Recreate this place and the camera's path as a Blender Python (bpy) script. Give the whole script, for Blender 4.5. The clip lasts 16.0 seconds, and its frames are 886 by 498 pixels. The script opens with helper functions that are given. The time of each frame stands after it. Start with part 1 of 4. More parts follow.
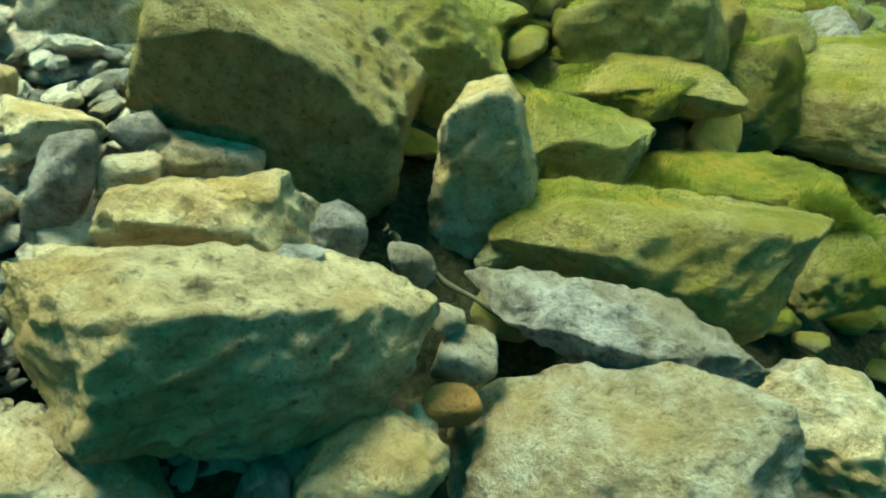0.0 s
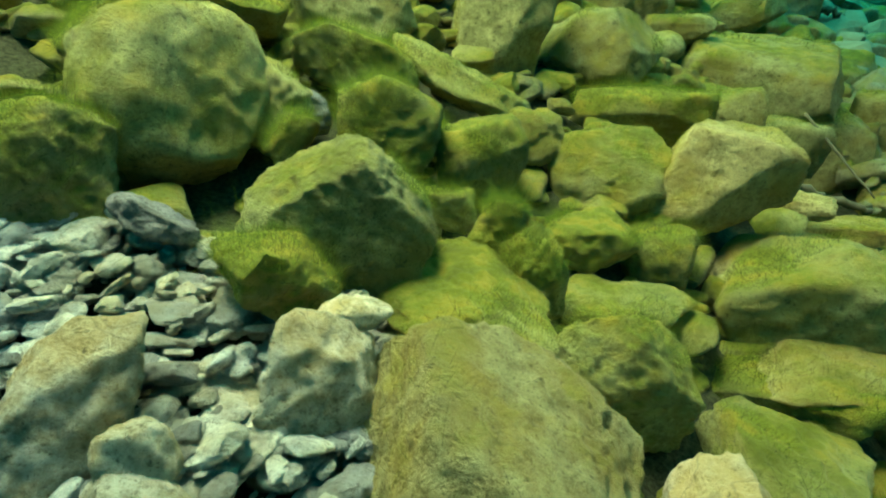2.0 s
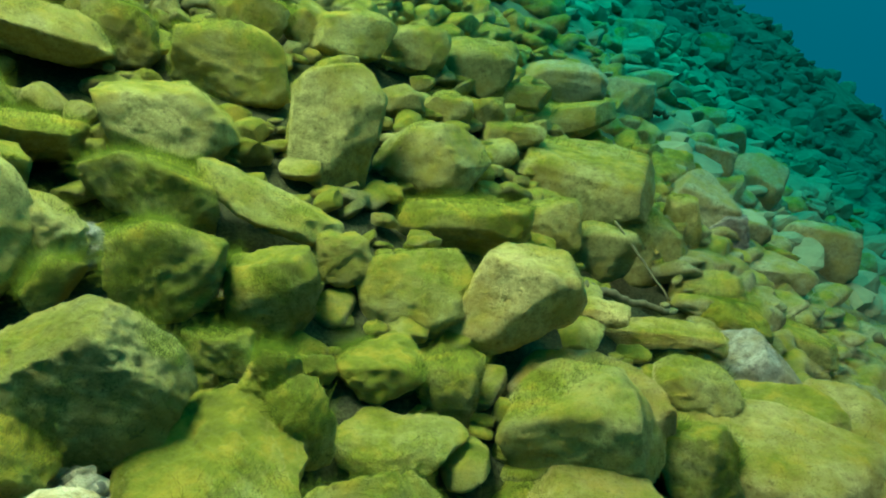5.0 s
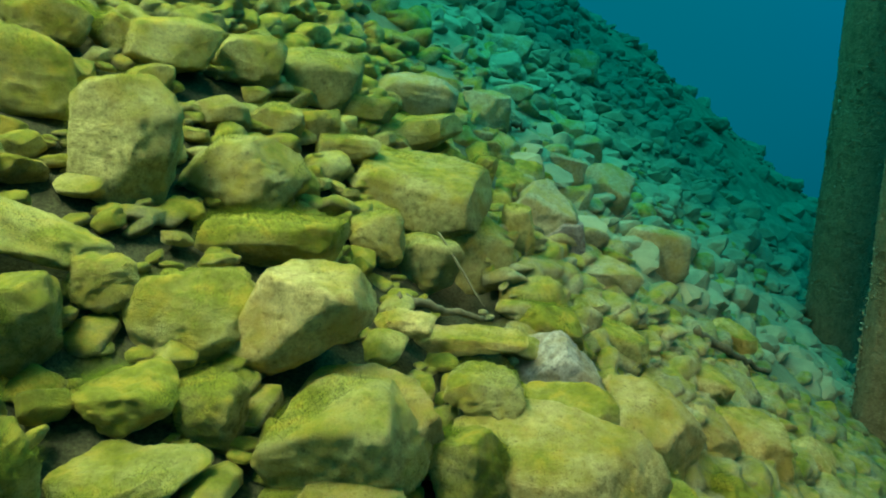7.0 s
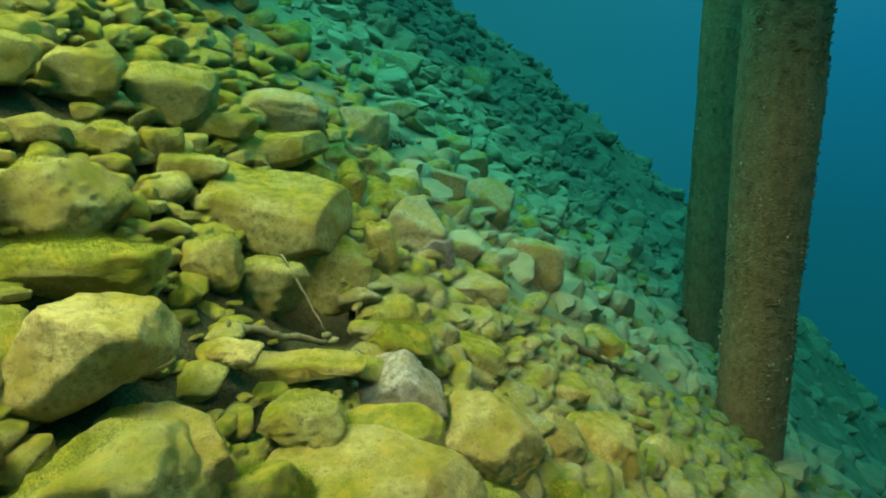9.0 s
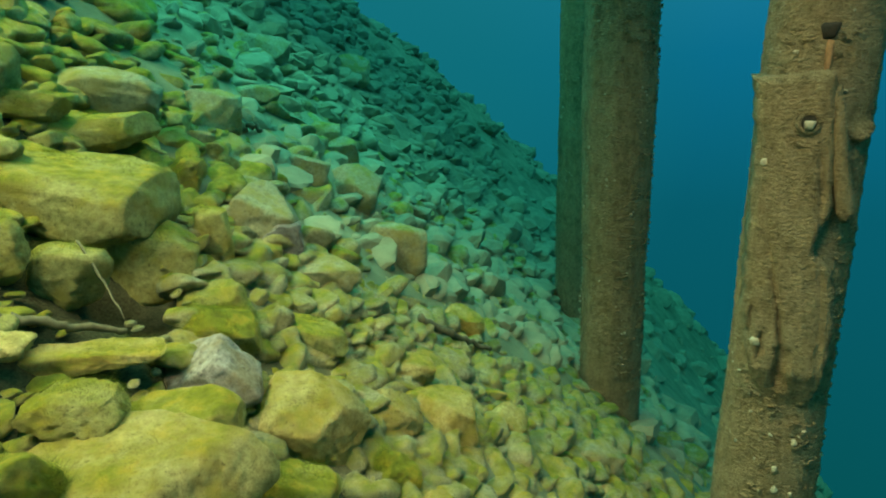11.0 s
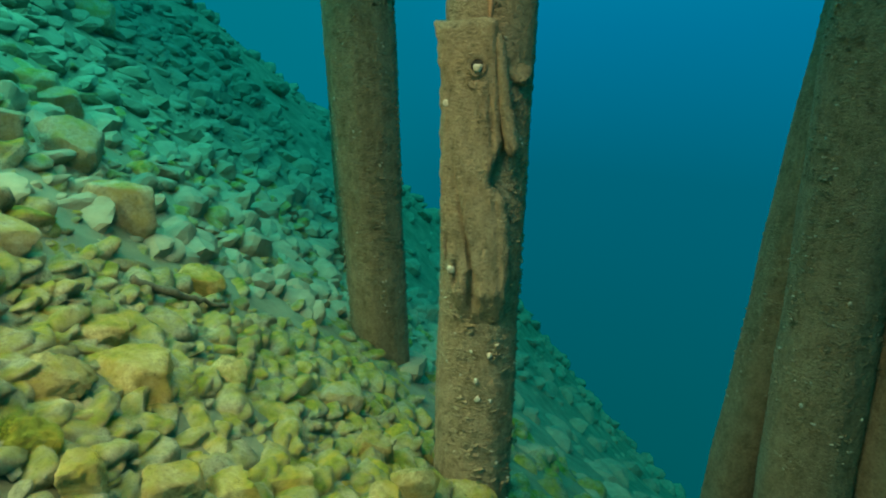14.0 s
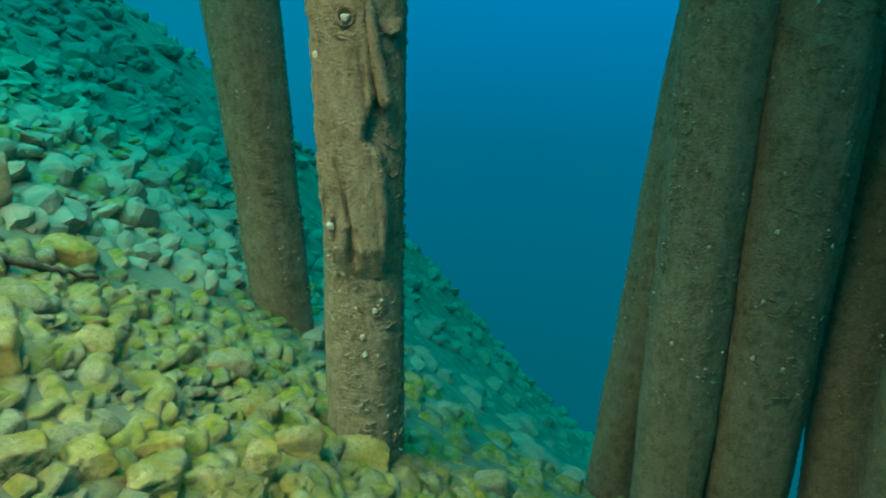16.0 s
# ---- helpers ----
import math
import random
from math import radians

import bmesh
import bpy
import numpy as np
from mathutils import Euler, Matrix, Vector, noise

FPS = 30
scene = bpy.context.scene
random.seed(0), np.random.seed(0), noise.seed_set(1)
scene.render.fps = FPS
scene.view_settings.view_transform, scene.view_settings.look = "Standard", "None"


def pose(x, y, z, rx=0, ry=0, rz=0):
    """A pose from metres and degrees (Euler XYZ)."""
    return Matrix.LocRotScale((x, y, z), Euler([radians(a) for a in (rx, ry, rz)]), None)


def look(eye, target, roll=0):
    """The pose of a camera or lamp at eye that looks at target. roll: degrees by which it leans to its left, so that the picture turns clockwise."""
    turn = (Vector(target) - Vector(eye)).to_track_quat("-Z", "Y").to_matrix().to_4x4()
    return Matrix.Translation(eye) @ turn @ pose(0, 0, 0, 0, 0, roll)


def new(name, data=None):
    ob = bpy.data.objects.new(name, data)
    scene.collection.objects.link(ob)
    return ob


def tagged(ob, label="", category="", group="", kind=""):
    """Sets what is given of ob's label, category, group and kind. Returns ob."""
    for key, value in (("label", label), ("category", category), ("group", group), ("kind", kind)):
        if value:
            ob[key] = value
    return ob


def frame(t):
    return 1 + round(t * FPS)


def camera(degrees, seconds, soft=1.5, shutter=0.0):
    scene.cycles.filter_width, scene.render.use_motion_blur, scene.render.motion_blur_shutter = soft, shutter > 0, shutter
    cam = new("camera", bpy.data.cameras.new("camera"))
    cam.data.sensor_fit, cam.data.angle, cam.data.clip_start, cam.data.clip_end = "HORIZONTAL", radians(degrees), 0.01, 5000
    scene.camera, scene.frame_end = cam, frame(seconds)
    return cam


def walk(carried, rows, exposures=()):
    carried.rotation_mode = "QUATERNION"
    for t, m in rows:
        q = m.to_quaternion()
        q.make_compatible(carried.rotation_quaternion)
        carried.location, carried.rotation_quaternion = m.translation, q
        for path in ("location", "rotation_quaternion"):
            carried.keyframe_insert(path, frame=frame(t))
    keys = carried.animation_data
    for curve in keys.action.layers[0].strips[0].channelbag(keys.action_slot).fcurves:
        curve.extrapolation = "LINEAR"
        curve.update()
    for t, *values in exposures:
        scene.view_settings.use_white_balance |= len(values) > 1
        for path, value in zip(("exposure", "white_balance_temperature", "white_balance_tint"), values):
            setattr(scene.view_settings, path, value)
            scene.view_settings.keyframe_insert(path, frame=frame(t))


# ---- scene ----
cam = camera(78.0, 16.0, soft=2.0)
# seconds, place in metres, then yaw, pitch and roll in degrees
PATH = [
    (0.0, 0.000, 0.000, 1.000, 9.10, -35.53, -8.78),
    (0.5, -0.104, 0.049, 1.085, 12.07, -32.75, -9.86),
    (1.0, -0.193, 0.110, 1.186, 13.49, -29.28, -10.32),
    (1.5, -0.222, 0.182, 1.289, 12.87, -25.64, -9.80),
    (2.0, -0.261, 0.233, 1.394, 12.89, -22.05, -9.70),
    (2.5, -0.246, 0.291, 1.499, 11.00, -19.31, -8.96),
    (3.0, -0.191, 0.361, 1.617, 8.60, -16.86, -7.88),
    (5.5, 0.188, 0.286, 1.558, -0.58, -17.75, -5.88),
    (6.0, 0.300, 0.277, 1.548, -3.23, -18.08, -5.47),
    (6.5, 0.430, 0.265, 1.540, -6.08, -18.11, -5.07),
    (7.0, 0.547, 0.259, 1.562, -8.42, -17.70, -4.75),
    (7.5, 0.638, 0.260, 1.580, -10.46, -17.30, -4.48),
    (8.0, 0.718, 0.250, 1.580, -12.49, -17.09, -4.34),
    (8.5, 0.831, 0.230, 1.583, -14.82, -17.00, -4.04),
    (9.0, 0.951, 0.190, 1.567, -17.33, -17.06, -3.88),
    (11.5, 1.468, -0.089, 1.443, -30.53, -18.77, -2.59),
    (12.0, 1.587, -0.173, 1.430, -33.52, -19.29, -2.27),
    (12.5, 1.689, -0.267, 1.361, -36.28, -20.27, -2.00),
    (13.0, 1.788, -0.380, 1.295, -39.68, -21.11, -1.50),
    (13.5, 1.916, -0.510, 1.267, -43.61, -21.65, -0.64),
    (14.0, 2.026, -0.616, 1.254, -46.59, -22.14, -0.08),
    (14.5, 2.082, -0.717, 1.212, -49.15, -22.85, 0.44),
    (15.0, 2.104, -0.780, 1.164, -50.92, -23.84, 0.67),
    (15.5, 2.133, -0.853, 1.134, -52.89, -24.39, 0.97),
    (16.0, 2.198, -0.936, 1.138, -55.16, -24.95, 1.25),
]


def carried_pose(x, y, z, yaw, pitch, roll):
    return pose(x, y, z, 0, 0, yaw) @ pose(0, 0, 0, 90 + pitch, 0, 0) @ pose(0, 0, 0, 0, 0, roll)


walk(cam, [(t, carried_pose(*row)) for t, *row in PATH],
     [(0, 0.08, 6050, 9), (1.5, -0.17, 6050, 0), (3, -0.3, 5900, -9), (5.5, -0.17, 5900, -9), (7, -0.12, 6200, 1), (9, 0.0, 7200, 6), (12.5, 0.08, 6900, 6), (14, 0.24, 6450, 4), (16, 0.46, 5450, 5)])

# ---- light: open-water backdrop, and lamps that stand in for daylight through the surface ----
world = bpy.data.worlds.new("open_water")
scene.world = world
world.use_nodes = True
wn, wl = world.node_tree.nodes, world.node_tree.links
back = wn["Background"]
coord = wn.new("ShaderNodeTexCoord")
split = wn.new("ShaderNodeSeparateXYZ")
height = wn.new("ShaderNodeMapRange")
height.inputs["From Min"].default_value = -1.0
ramp = wn.new("ShaderNodeValToRGB")
wl.new(coord.outputs["Generated"], split.inputs[0])
wl.new(split.outputs["Z"], height.inputs["Value"])
wl.new(height.outputs[0], ramp.inputs[0])
# Teal glow towards the far bank: haze painted into the background colour.
toward = wn.new("ShaderNodeVectorMath")
toward.operation = "DOT_PRODUCT"
toward.inputs[1].default_value = (0.30, 0.954, 0.0)
wl.new(coord.outputs["Generated"], toward.inputs[0])
haze_glow = wn.new("ShaderNodeMapRange")
haze_glow.inputs["From Min"].default_value, haze_glow.inputs["From Max"].default_value, haze_glow.inputs["To Max"].default_value = 0.80, 0.995, 0.75
wl.new(toward.outputs["Value"], haze_glow.inputs["Value"])
water = wn.new("ShaderNodeMix")
water.data_type = "RGBA"
water.inputs[7].default_value = (0.003, 0.195, 0.23, 1)
wl.new(haze_glow.outputs[0], water.inputs[0])
wl.new(ramp.outputs[0], water.inputs[6])
wl.new(water.outputs[2], back.inputs["Color"])
stops = ramp.color_ramp.elements
stops[0].position, stops[0].color = 0.0, (0.0, 0.05, 0.055, 1)
stops[1].position, stops[1].color = 1.0, (0.03, 0.80, 0.82, 1)
for where, colour in ((0.14, (0.0, 0.10, 0.105, 1)), (0.27, (0.0, 0.115, 0.155, 1)), (0.38, (0.0, 0.13, 0.20, 1)), (0.5, (0.0, 0.185, 0.345, 1)), (0.60, (0.01, 0.26, 0.45, 1)), (0.80, (0.02, 0.66, 0.72, 1))):
    stop = stops.new(where)
    stop.color = colour
back.inputs["Strength"].default_value = 0.8


def stand_in_lamp(name, x, y, z, size, colour, watts, tx, ty, tz):
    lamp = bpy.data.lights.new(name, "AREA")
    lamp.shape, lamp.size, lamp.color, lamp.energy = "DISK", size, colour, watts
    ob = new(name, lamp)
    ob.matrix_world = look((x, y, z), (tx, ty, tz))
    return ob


# Unseen area lamps stand in for daylight; each zone has its own tint.
stand_in_lamp("surface_light_shallow", -0.9, 1.7, 4.8, 1.7, (0.80, 0.91, 0.64), 285, -0.8, 1.1, 0.3).data.spread = radians(116)
# Bank and upper lamps are added to brighten the stones and posts there.
stand_in_lamp("surface_light_bank", 3.1, 1.9, 4.3, 2.2, (1.0, 0.78, 0.43), 88, 3.9, 1.9, -1.0).data.spread = radians(114)
stand_in_lamp("surface_light_upper", -1.2, 5.4, 6.0, 2.6, (0.78, 0.94, 0.46), 225, -0.6, 4.8, 1.5).data.spread = radians(92)
# Teal lamps added so the far slope takes on the colour of haze.
stand_in_lamp("surface_light_slope", 4.4, 7.8, 6.2, 6.5, (0.07, 0.60, 0.53), 400, 3.8, 7.0, -1.0).data.spread = radians(115)
stand_in_lamp("surface_light_deep", 17.0, 19.0, 14.0, 24.0, (0.02, 0.42, 0.56), 2900, 14.0, 16.0, -5.0)


# ---- materials ----
def material(name, rough=0.85, spec=0.3):
    mat = bpy.data.materials.new(name)
    mat.use_nodes = True
    n, l = mat.node_tree.nodes, mat.node_tree.links
    b = n["Principled BSDF"]
    b.inputs["Roughness"].default_value = rough
    b.inputs["Specular IOR Level"].default_value = spec
    return mat, n, l, b


def noise_node(n, l, vector, scale, detail=6, rough=0.6):
    t = n.new("ShaderNodeTexNoise")
    t.inputs["Scale"].default_value, t.inputs["Detail"].default_value, t.inputs["Roughness"].default_value = scale, detail, rough
    l.new(vector, t.inputs["Vector"])
    return t.outputs["Fac"]


def ramp_node(n, l, value, *stops_given):
    r = n.new("ShaderNodeValToRGB")
    e = r.color_ramp.elements
    for k, (where, colour) in enumerate(stops_given):
        s = e[k] if k < 2 else e.new(where)
        s.position = where
        s.color = (*colour, 1) if len(colour) == 3 else colour
    l.new(value, r.inputs[0])
    return r.outputs[0]


def mix_node(n, l, fac, a, b, kind="MIX"):
    m = n.new("ShaderNodeMix")
    m.data_type, m.blend_type = "RGBA", kind
    for socket, value in (("Factor_Float", fac), ("A_Color", a), ("B_Color", b)):
        s = next(i for i in m.inputs if i.identifier == socket)
        if hasattr(value, "is_linked"):
            l.new(value, s)
        else:
            s.default_value = value if socket == "Factor_Float" else (*value, 1)
    return next(o for o in m.outputs if o.identifier == "Result_Color")


def math_node(n, l, op, a, b):
    m = n.new("ShaderNodeMath")
    m.operation = op
    for k, value in enumerate((a, b)):
        if hasattr(value, "is_linked"):
            l.new(value, m.inputs[k])
        else:
            m.inputs[k].default_value = value
    return m.outputs[0]


def rock_material(name, light, dark, algae, cover, vary=0.25, per_piece="Random"):
    """Limestone in two tones with pits and stains, and a film of algae that grows on upward faces. cover: 0 to 1."""
    mat, n, l, b = material(name, 0.9, 0.2)
    geo, info = n.new("ShaderNodeNewGeometry"), n.new("ShaderNodeObjectInfo")
    p = geo.outputs["Position"]
    piece = geo.outputs["Random Per Island"] if per_piece == "Island" else info.outputs["Random"]
    big, mid, fine = noise_node(n, l, p, 5, 5), noise_node(n, l, p, 24, 9, 0.74), noise_node(n, l, p, 110, 6, 0.75)
    pits = noise_node(n, l, p, 48, 4, 0.6)
    stone = ramp_node(n, l, mid, (0.38, dark), (0.60, light))
    stone = mix_node(n, l, ramp_node(n, l, fine, (0.30, (1, 1, 1)), (0.46, (0, 0, 0))), stone, tuple(0.38 * c for c in dark))
    stone = mix_node(n, l, ramp_node(n, l, fine, (0.60, (0, 0, 0)), (0.78, (0.6, 0.6, 0.6))), stone, tuple(min(0.85, 1.35 * c) for c in light))
    stone = mix_node(n, l, ramp_node(n, l, big, (0.42, (0, 0, 0)), (0.62, (0.7, 0.7, 0.7))), stone, (dark[0] * 1.5, dark[1] * 1.25, dark[2] * 0.7))
    stone = mix_node(n, l, ramp_node(n, l, pits, (0.28, (0.7, 0.7, 0.7)), (0.37, (0, 0, 0))), stone, tuple(0.35 * c for c in dark))
    bend = n.new("ShaderNodeMix")
    bend.data_type = "VECTOR"
    wobble = n.new("ShaderNodeTexNoise")
    wobble.inputs["Scale"].default_value = 9
    l.new(p, wobble.inputs["Vector"])
    bend.inputs[0].default_value = 0.16
    l.new(p, bend.inputs[4])
    l.new(wobble.outputs["Color"], bend.inputs[5])
    cells = n.new("ShaderNodeTexVoronoi")
    cells.feature = "DISTANCE_TO_EDGE"
    cells.inputs["Scale"].default_value = 8
    l.new(bend.outputs[1], cells.inputs["Vector"])
    seam = ramp_node(n, l, cells.outputs["Distance"], (0.0, (0.35, 0.35, 0.35)), (0.02, (0, 0, 0)))
    seam = mix_node(n, l, 1.0, seam, ramp_node(n, l, big, (0.46, (0, 0, 0)), (0.56, (1, 1, 1))), "MULTIPLY")
    stone = mix_node(n, l, seam, stone, tuple(0.3 * c for c in dark))
    shade = ramp_node(n, l, piece, (0.0, (1 - vary,) * 3), (1.0, (1 + vary, 1 + vary * 0.9, 1 + vary * 0.6)))
    stone = mix_node(n, l, 1.0, stone, shade, "MULTIPLY")
    normal = n.new("ShaderNodeSeparateXYZ")
    l.new(geo.outputs["Normal"], normal.inputs[0])
    up = math_node(n, l, "MULTIPLY_ADD", normal.outputs["Z"], 0.30)
    up.node.inputs[2].default_value = cover - 0.62
    film = math_node(n, l, "ADD", up, math_node(n, l, "MULTIPLY", big, 0.9))
    film = math_node(n, l, "ADD", film, math_node(n, l, "MULTIPLY", mid, 0.35))
    film = math_node(n, l, "ADD", film, math_node(n, l, "MULTIPLY", piece, 0.16))
    mask = ramp_node(n, l, film, (0.36, (0, 0, 0)), (0.66, (0.93, 0.93, 0.93)))
    green = ramp_node(n, l, noise_node(n, l, p, 11, 4), (0.35, tuple(0.62 * c for c in algae)), (0.5, algae), (0.68, (algae[0] * 1.9, algae[1] * 1.35, algae[2] * 2.0)))
    green = mix_node(n, l, ramp_node(n, l, fine, (0.35, (0.28, 0.28, 0.28)), (0.52, (0, 0, 0))), green, tuple(0.45 * c for c in algae))
    l.new(mix_node(n, l, mask, stone, green), b.inputs["Base Color"])
    bump = n.new("ShaderNodeBump")
    bump.inputs["Strength"].default_value, bump.inputs["Distance"].default_value = 1.0, 0.024
    hollow = math_node(n, l, "MINIMUM", pits, 0.42)
    relief = math_node(n, l, "ADD", math_node(n, l, "ADD", math_node(n, l, "MULTIPLY", mid, 0.75), math_node(n, l, "MULTIPLY", fine, 0.95)), math_node(n, l, "MULTIPLY", hollow, 0.7))
    l.new(math_node(n, l, "SUBTRACT", relief, math_node(n, l, "MULTIPLY", seam, 0.25)), bump.inputs["Height"])
    l.new(bump.outputs[0], b.inputs["Normal"])
    return mat


ALGAE = (0.212, 0.208, 0.013)
ROCK = {
    "bare": rock_material("pale_limestone", (0.80, 0.70, 0.50), (0.40, 0.31, 0.17), ALGAE, -0.16),
    "mixed": rock_material("limestone_with_algae", (0.52, 0.46, 0.17), (0.27, 0.235, 0.08), ALGAE, 0.24),
    "algae": rock_material("algae_covered_limestone", (0.44, 0.38, 0.14), (0.22, 0.19, 0.05), ALGAE, 0.40),
    "tan": rock_material("tan_limestone", (0.54, 0.44, 0.18), (0.29, 0.225, 0.08), ALGAE, 0.12),
    "warm": rock_material("warm_tan_limestone", (0.76, 0.60, 0.34), (0.36, 0.265, 0.13), ALGAE, -0.14),
    # silted: greyer copy of the limestone for far boulders, dulled to imitate haze.
    "silted": rock_material("haze_dulled_limestone", (0.42, 0.39, 0.23), (0.24, 0.22, 0.12), ALGAE, 0.06, 0.15),
    "dark": rock_material("dark_grey_stone", (0.45, 0.41, 0.36), (0.17, 0.155, 0.135), ALGAE, -0.4),
    "orange": rock_material("orange_pebble_stone", (0.62, 0.34, 0.11), (0.45, 0.24, 0.08), ALGAE, -0.4),
    "gravel": rock_material("grey_gravel", (0.66, 0.64, 0.58), (0.36, 0.34, 0.30), ALGAE, -0.4, 0.45),
    "rubble": rock_material("silted_rubble", (0.46, 0.42, 0.24), (0.25, 0.225, 0.11), ALGAE, 0.14, 0.35),
    "rubble_joined": rock_material("silted_small_rubble", (0.42, 0.385, 0.22), (0.22, 0.20, 0.10), ALGAE, 0.16, 0.28, "Island"),
    "mixed_joined": rock_material("joined_limestone_with_algae", (0.46, 0.40, 0.19), (0.24, 0.21, 0.08), ALGAE, 0.34, 0.4, "Island"),
    "gravel_joined": rock_material("fine_grey_gravel", (0.62, 0.60, 0.54), (0.32, 0.30, 0.27), ALGAE, -0.4, 0.5, "Island"),
}


def hazed_silt_material():
    """Pale, even silt coat of low contrast that imitates haze over the far stones."""
    mat, n, l, b = material("hazed_silt_stone", 0.95, 0.1)
    geo = n.new("ShaderNodeNewGeometry")
    p = geo.outputs["Position"]
    mid, fine = noise_node(n, l, p, 5, 6), noise_node(n, l, p, 45, 5, 0.7)
    coat = ramp_node(n, l, mid, (0.3, (0.19, 0.185, 0.11)), (0.7, (0.28, 0.27, 0.16)))
    coat = mix_node(n, l, ramp_node(n, l, fine, (0.32, (0.35, 0.35, 0.35)), (0.5, (0, 0, 0))), coat, (0.20, 0.185, 0.10))
    shade = ramp_node(n, l, geo.outputs["Random Per Island"], (0.0, (0.86, 0.88, 0.88)), (1.0, (1.1, 1.08, 1.04)))
    l.new(mix_node(n, l, 1.0, coat, shade, "MULTIPLY"), b.inputs["Base Color"])
    bump = n.new("ShaderNodeBump")
    bump.inputs["Strength"].default_value, bump.inputs["Distance"].default_value = 0.6, 0.02
    l.new(math_node(n, l, "ADD", mid, fine), bump.inputs["Height"])
    l.new(bump.outputs[0], b.inputs["Normal"])
    return mat


HAZED_SILT = hazed_silt_material()


def bed_material():
    """Gap shade painted dark between the bank's stones; paler silt further down imitates haze."""
    mat, n, l, b = material("gap_shade_and_silt", 0.95, 0.1)
    geo = n.new("ShaderNodeNewGeometry")
    p = geo.outputs["Position"]
    mid, fine = noise_node(n, l, p, 14, 6), noise_node(n, l, p, 70, 5, 0.7)
    gap_shade = ramp_node(n, l, fine, (0.3, (0.012, 0.012, 0.007)), (0.7, (0.085, 0.08, 0.035)))
    silt = ramp_node(n, l, noise_node(n, l, p, 2.2, 6), (0.3, (0.16, 0.15, 0.08)), (0.7, (0.28, 0.26, 0.145)))
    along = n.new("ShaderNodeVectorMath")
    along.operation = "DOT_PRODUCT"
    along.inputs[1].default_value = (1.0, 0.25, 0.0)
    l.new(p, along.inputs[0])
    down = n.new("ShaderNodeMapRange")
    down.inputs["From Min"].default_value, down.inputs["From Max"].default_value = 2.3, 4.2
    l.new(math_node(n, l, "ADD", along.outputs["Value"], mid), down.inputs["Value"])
    l.new(mix_node(n, l, down.outputs[0], gap_shade, silt), b.inputs["Base Color"])
    bump = n.new("ShaderNodeBump")
    bump.inputs["Distance"].default_value = 0.02
    l.new(math_node(n, l, "ADD", mid, fine), bump.inputs["Height"])
    l.new(bump.outputs[0], b.inputs["Normal"])
    return mat


BED = bed_material()


def pile_material():
    mat, n, l, b = material("silted_wood", 0.95, 0.15)
    geo = n.new("ShaderNodeNewGeometry")
    squeeze = n.new("ShaderNodeMapping")
    squeeze.inputs["Scale"].default_value = (1, 1, 0.55)
    l.new(geo.outputs["Position"], squeeze.inputs["Vector"])
    grain = noise_node(n, l, squeeze.outputs[0], 13, 8, 0.72)
    blot, fine = noise_node(n, l, geo.outputs["Position"], 4.5, 5), noise_node(n, l, geo.outputs["Position"], 55, 5, 0.7)
    wood = ramp_node(n, l, grain, (0.32, (0.15, 0.11, 0.055)), (0.68, (0.33, 0.255, 0.13)))
    wood = mix_node(n, l, ramp_node(n, l, blot, (0.42, (0, 0, 0)), (0.68, (0.65, 0.65, 0.65))), wood, (0.34, 0.27, 0.15))
    wood = mix_node(n, l, ramp_node(n, l, fine, (0.58, (0, 0, 0)), (0.75, (0.55, 0.55, 0.55))), wood, (0.42, 0.38, 0.27))
    wood = mix_node(n, l, ramp_node(n, l, fine, (0.30, (0.7, 0.7, 0.7)), (0.42, (0, 0, 0))), wood, (0.05, 0.045, 0.03))
    flat = n.new("ShaderNodeMapping")
    flat.inputs["Scale"].default_value = (1, 1, 2.1)
    l.new(geo.outputs["Position"], flat.inputs["Vector"])
    flakes = noise_node(n, l, flat.outputs[0], 26, 5, 0.62)
    wood = mix_node(n, l, ramp_node(n, l, flakes, (0.56, (0, 0, 0)), (0.70, (0.5, 0.5, 0.5))), wood, (0.40, 0.34, 0.21))
    wood = mix_node(n, l, ramp_node(n, l, flakes, (0.32, (0.6, 0.6, 0.6)), (0.44, (0, 0, 0))), wood, (0.075, 0.06, 0.035))
    l.new(wood, b.inputs["Base Color"])
    bump = n.new("ShaderNodeBump")
    bump.inputs["Strength"].default_value, bump.inputs["Distance"].default_value = 1.0, 0.045
    relief = math_node(n, l, "ADD", math_node(n, l, "MULTIPLY", grain, 0.5), math_node(n, l, "MULTIPLY", fine, 0.35))
    l.new(math_node(n, l, "ADD", relief, flakes), bump.inputs["Height"])
    l.new(bump.outputs[0], b.inputs["Normal"])
    return mat


WOOD = pile_material()


def plain_material(name, colour, rough=0.9, metal=0.0, scale=30):
    mat, n, l, b = material(name, rough, 0.25)
    b.inputs["Metallic"].default_value = metal
    geo = n.new("ShaderNodeNewGeometry")
    l.new(ramp_node(n, l, noise_node(n, l, geo.outputs["Position"], scale), (0.3, tuple(0.6 * c for c in colour)), (0.7, tuple(1.25 * c for c in colour))), b.inputs["Base Color"])
    return mat


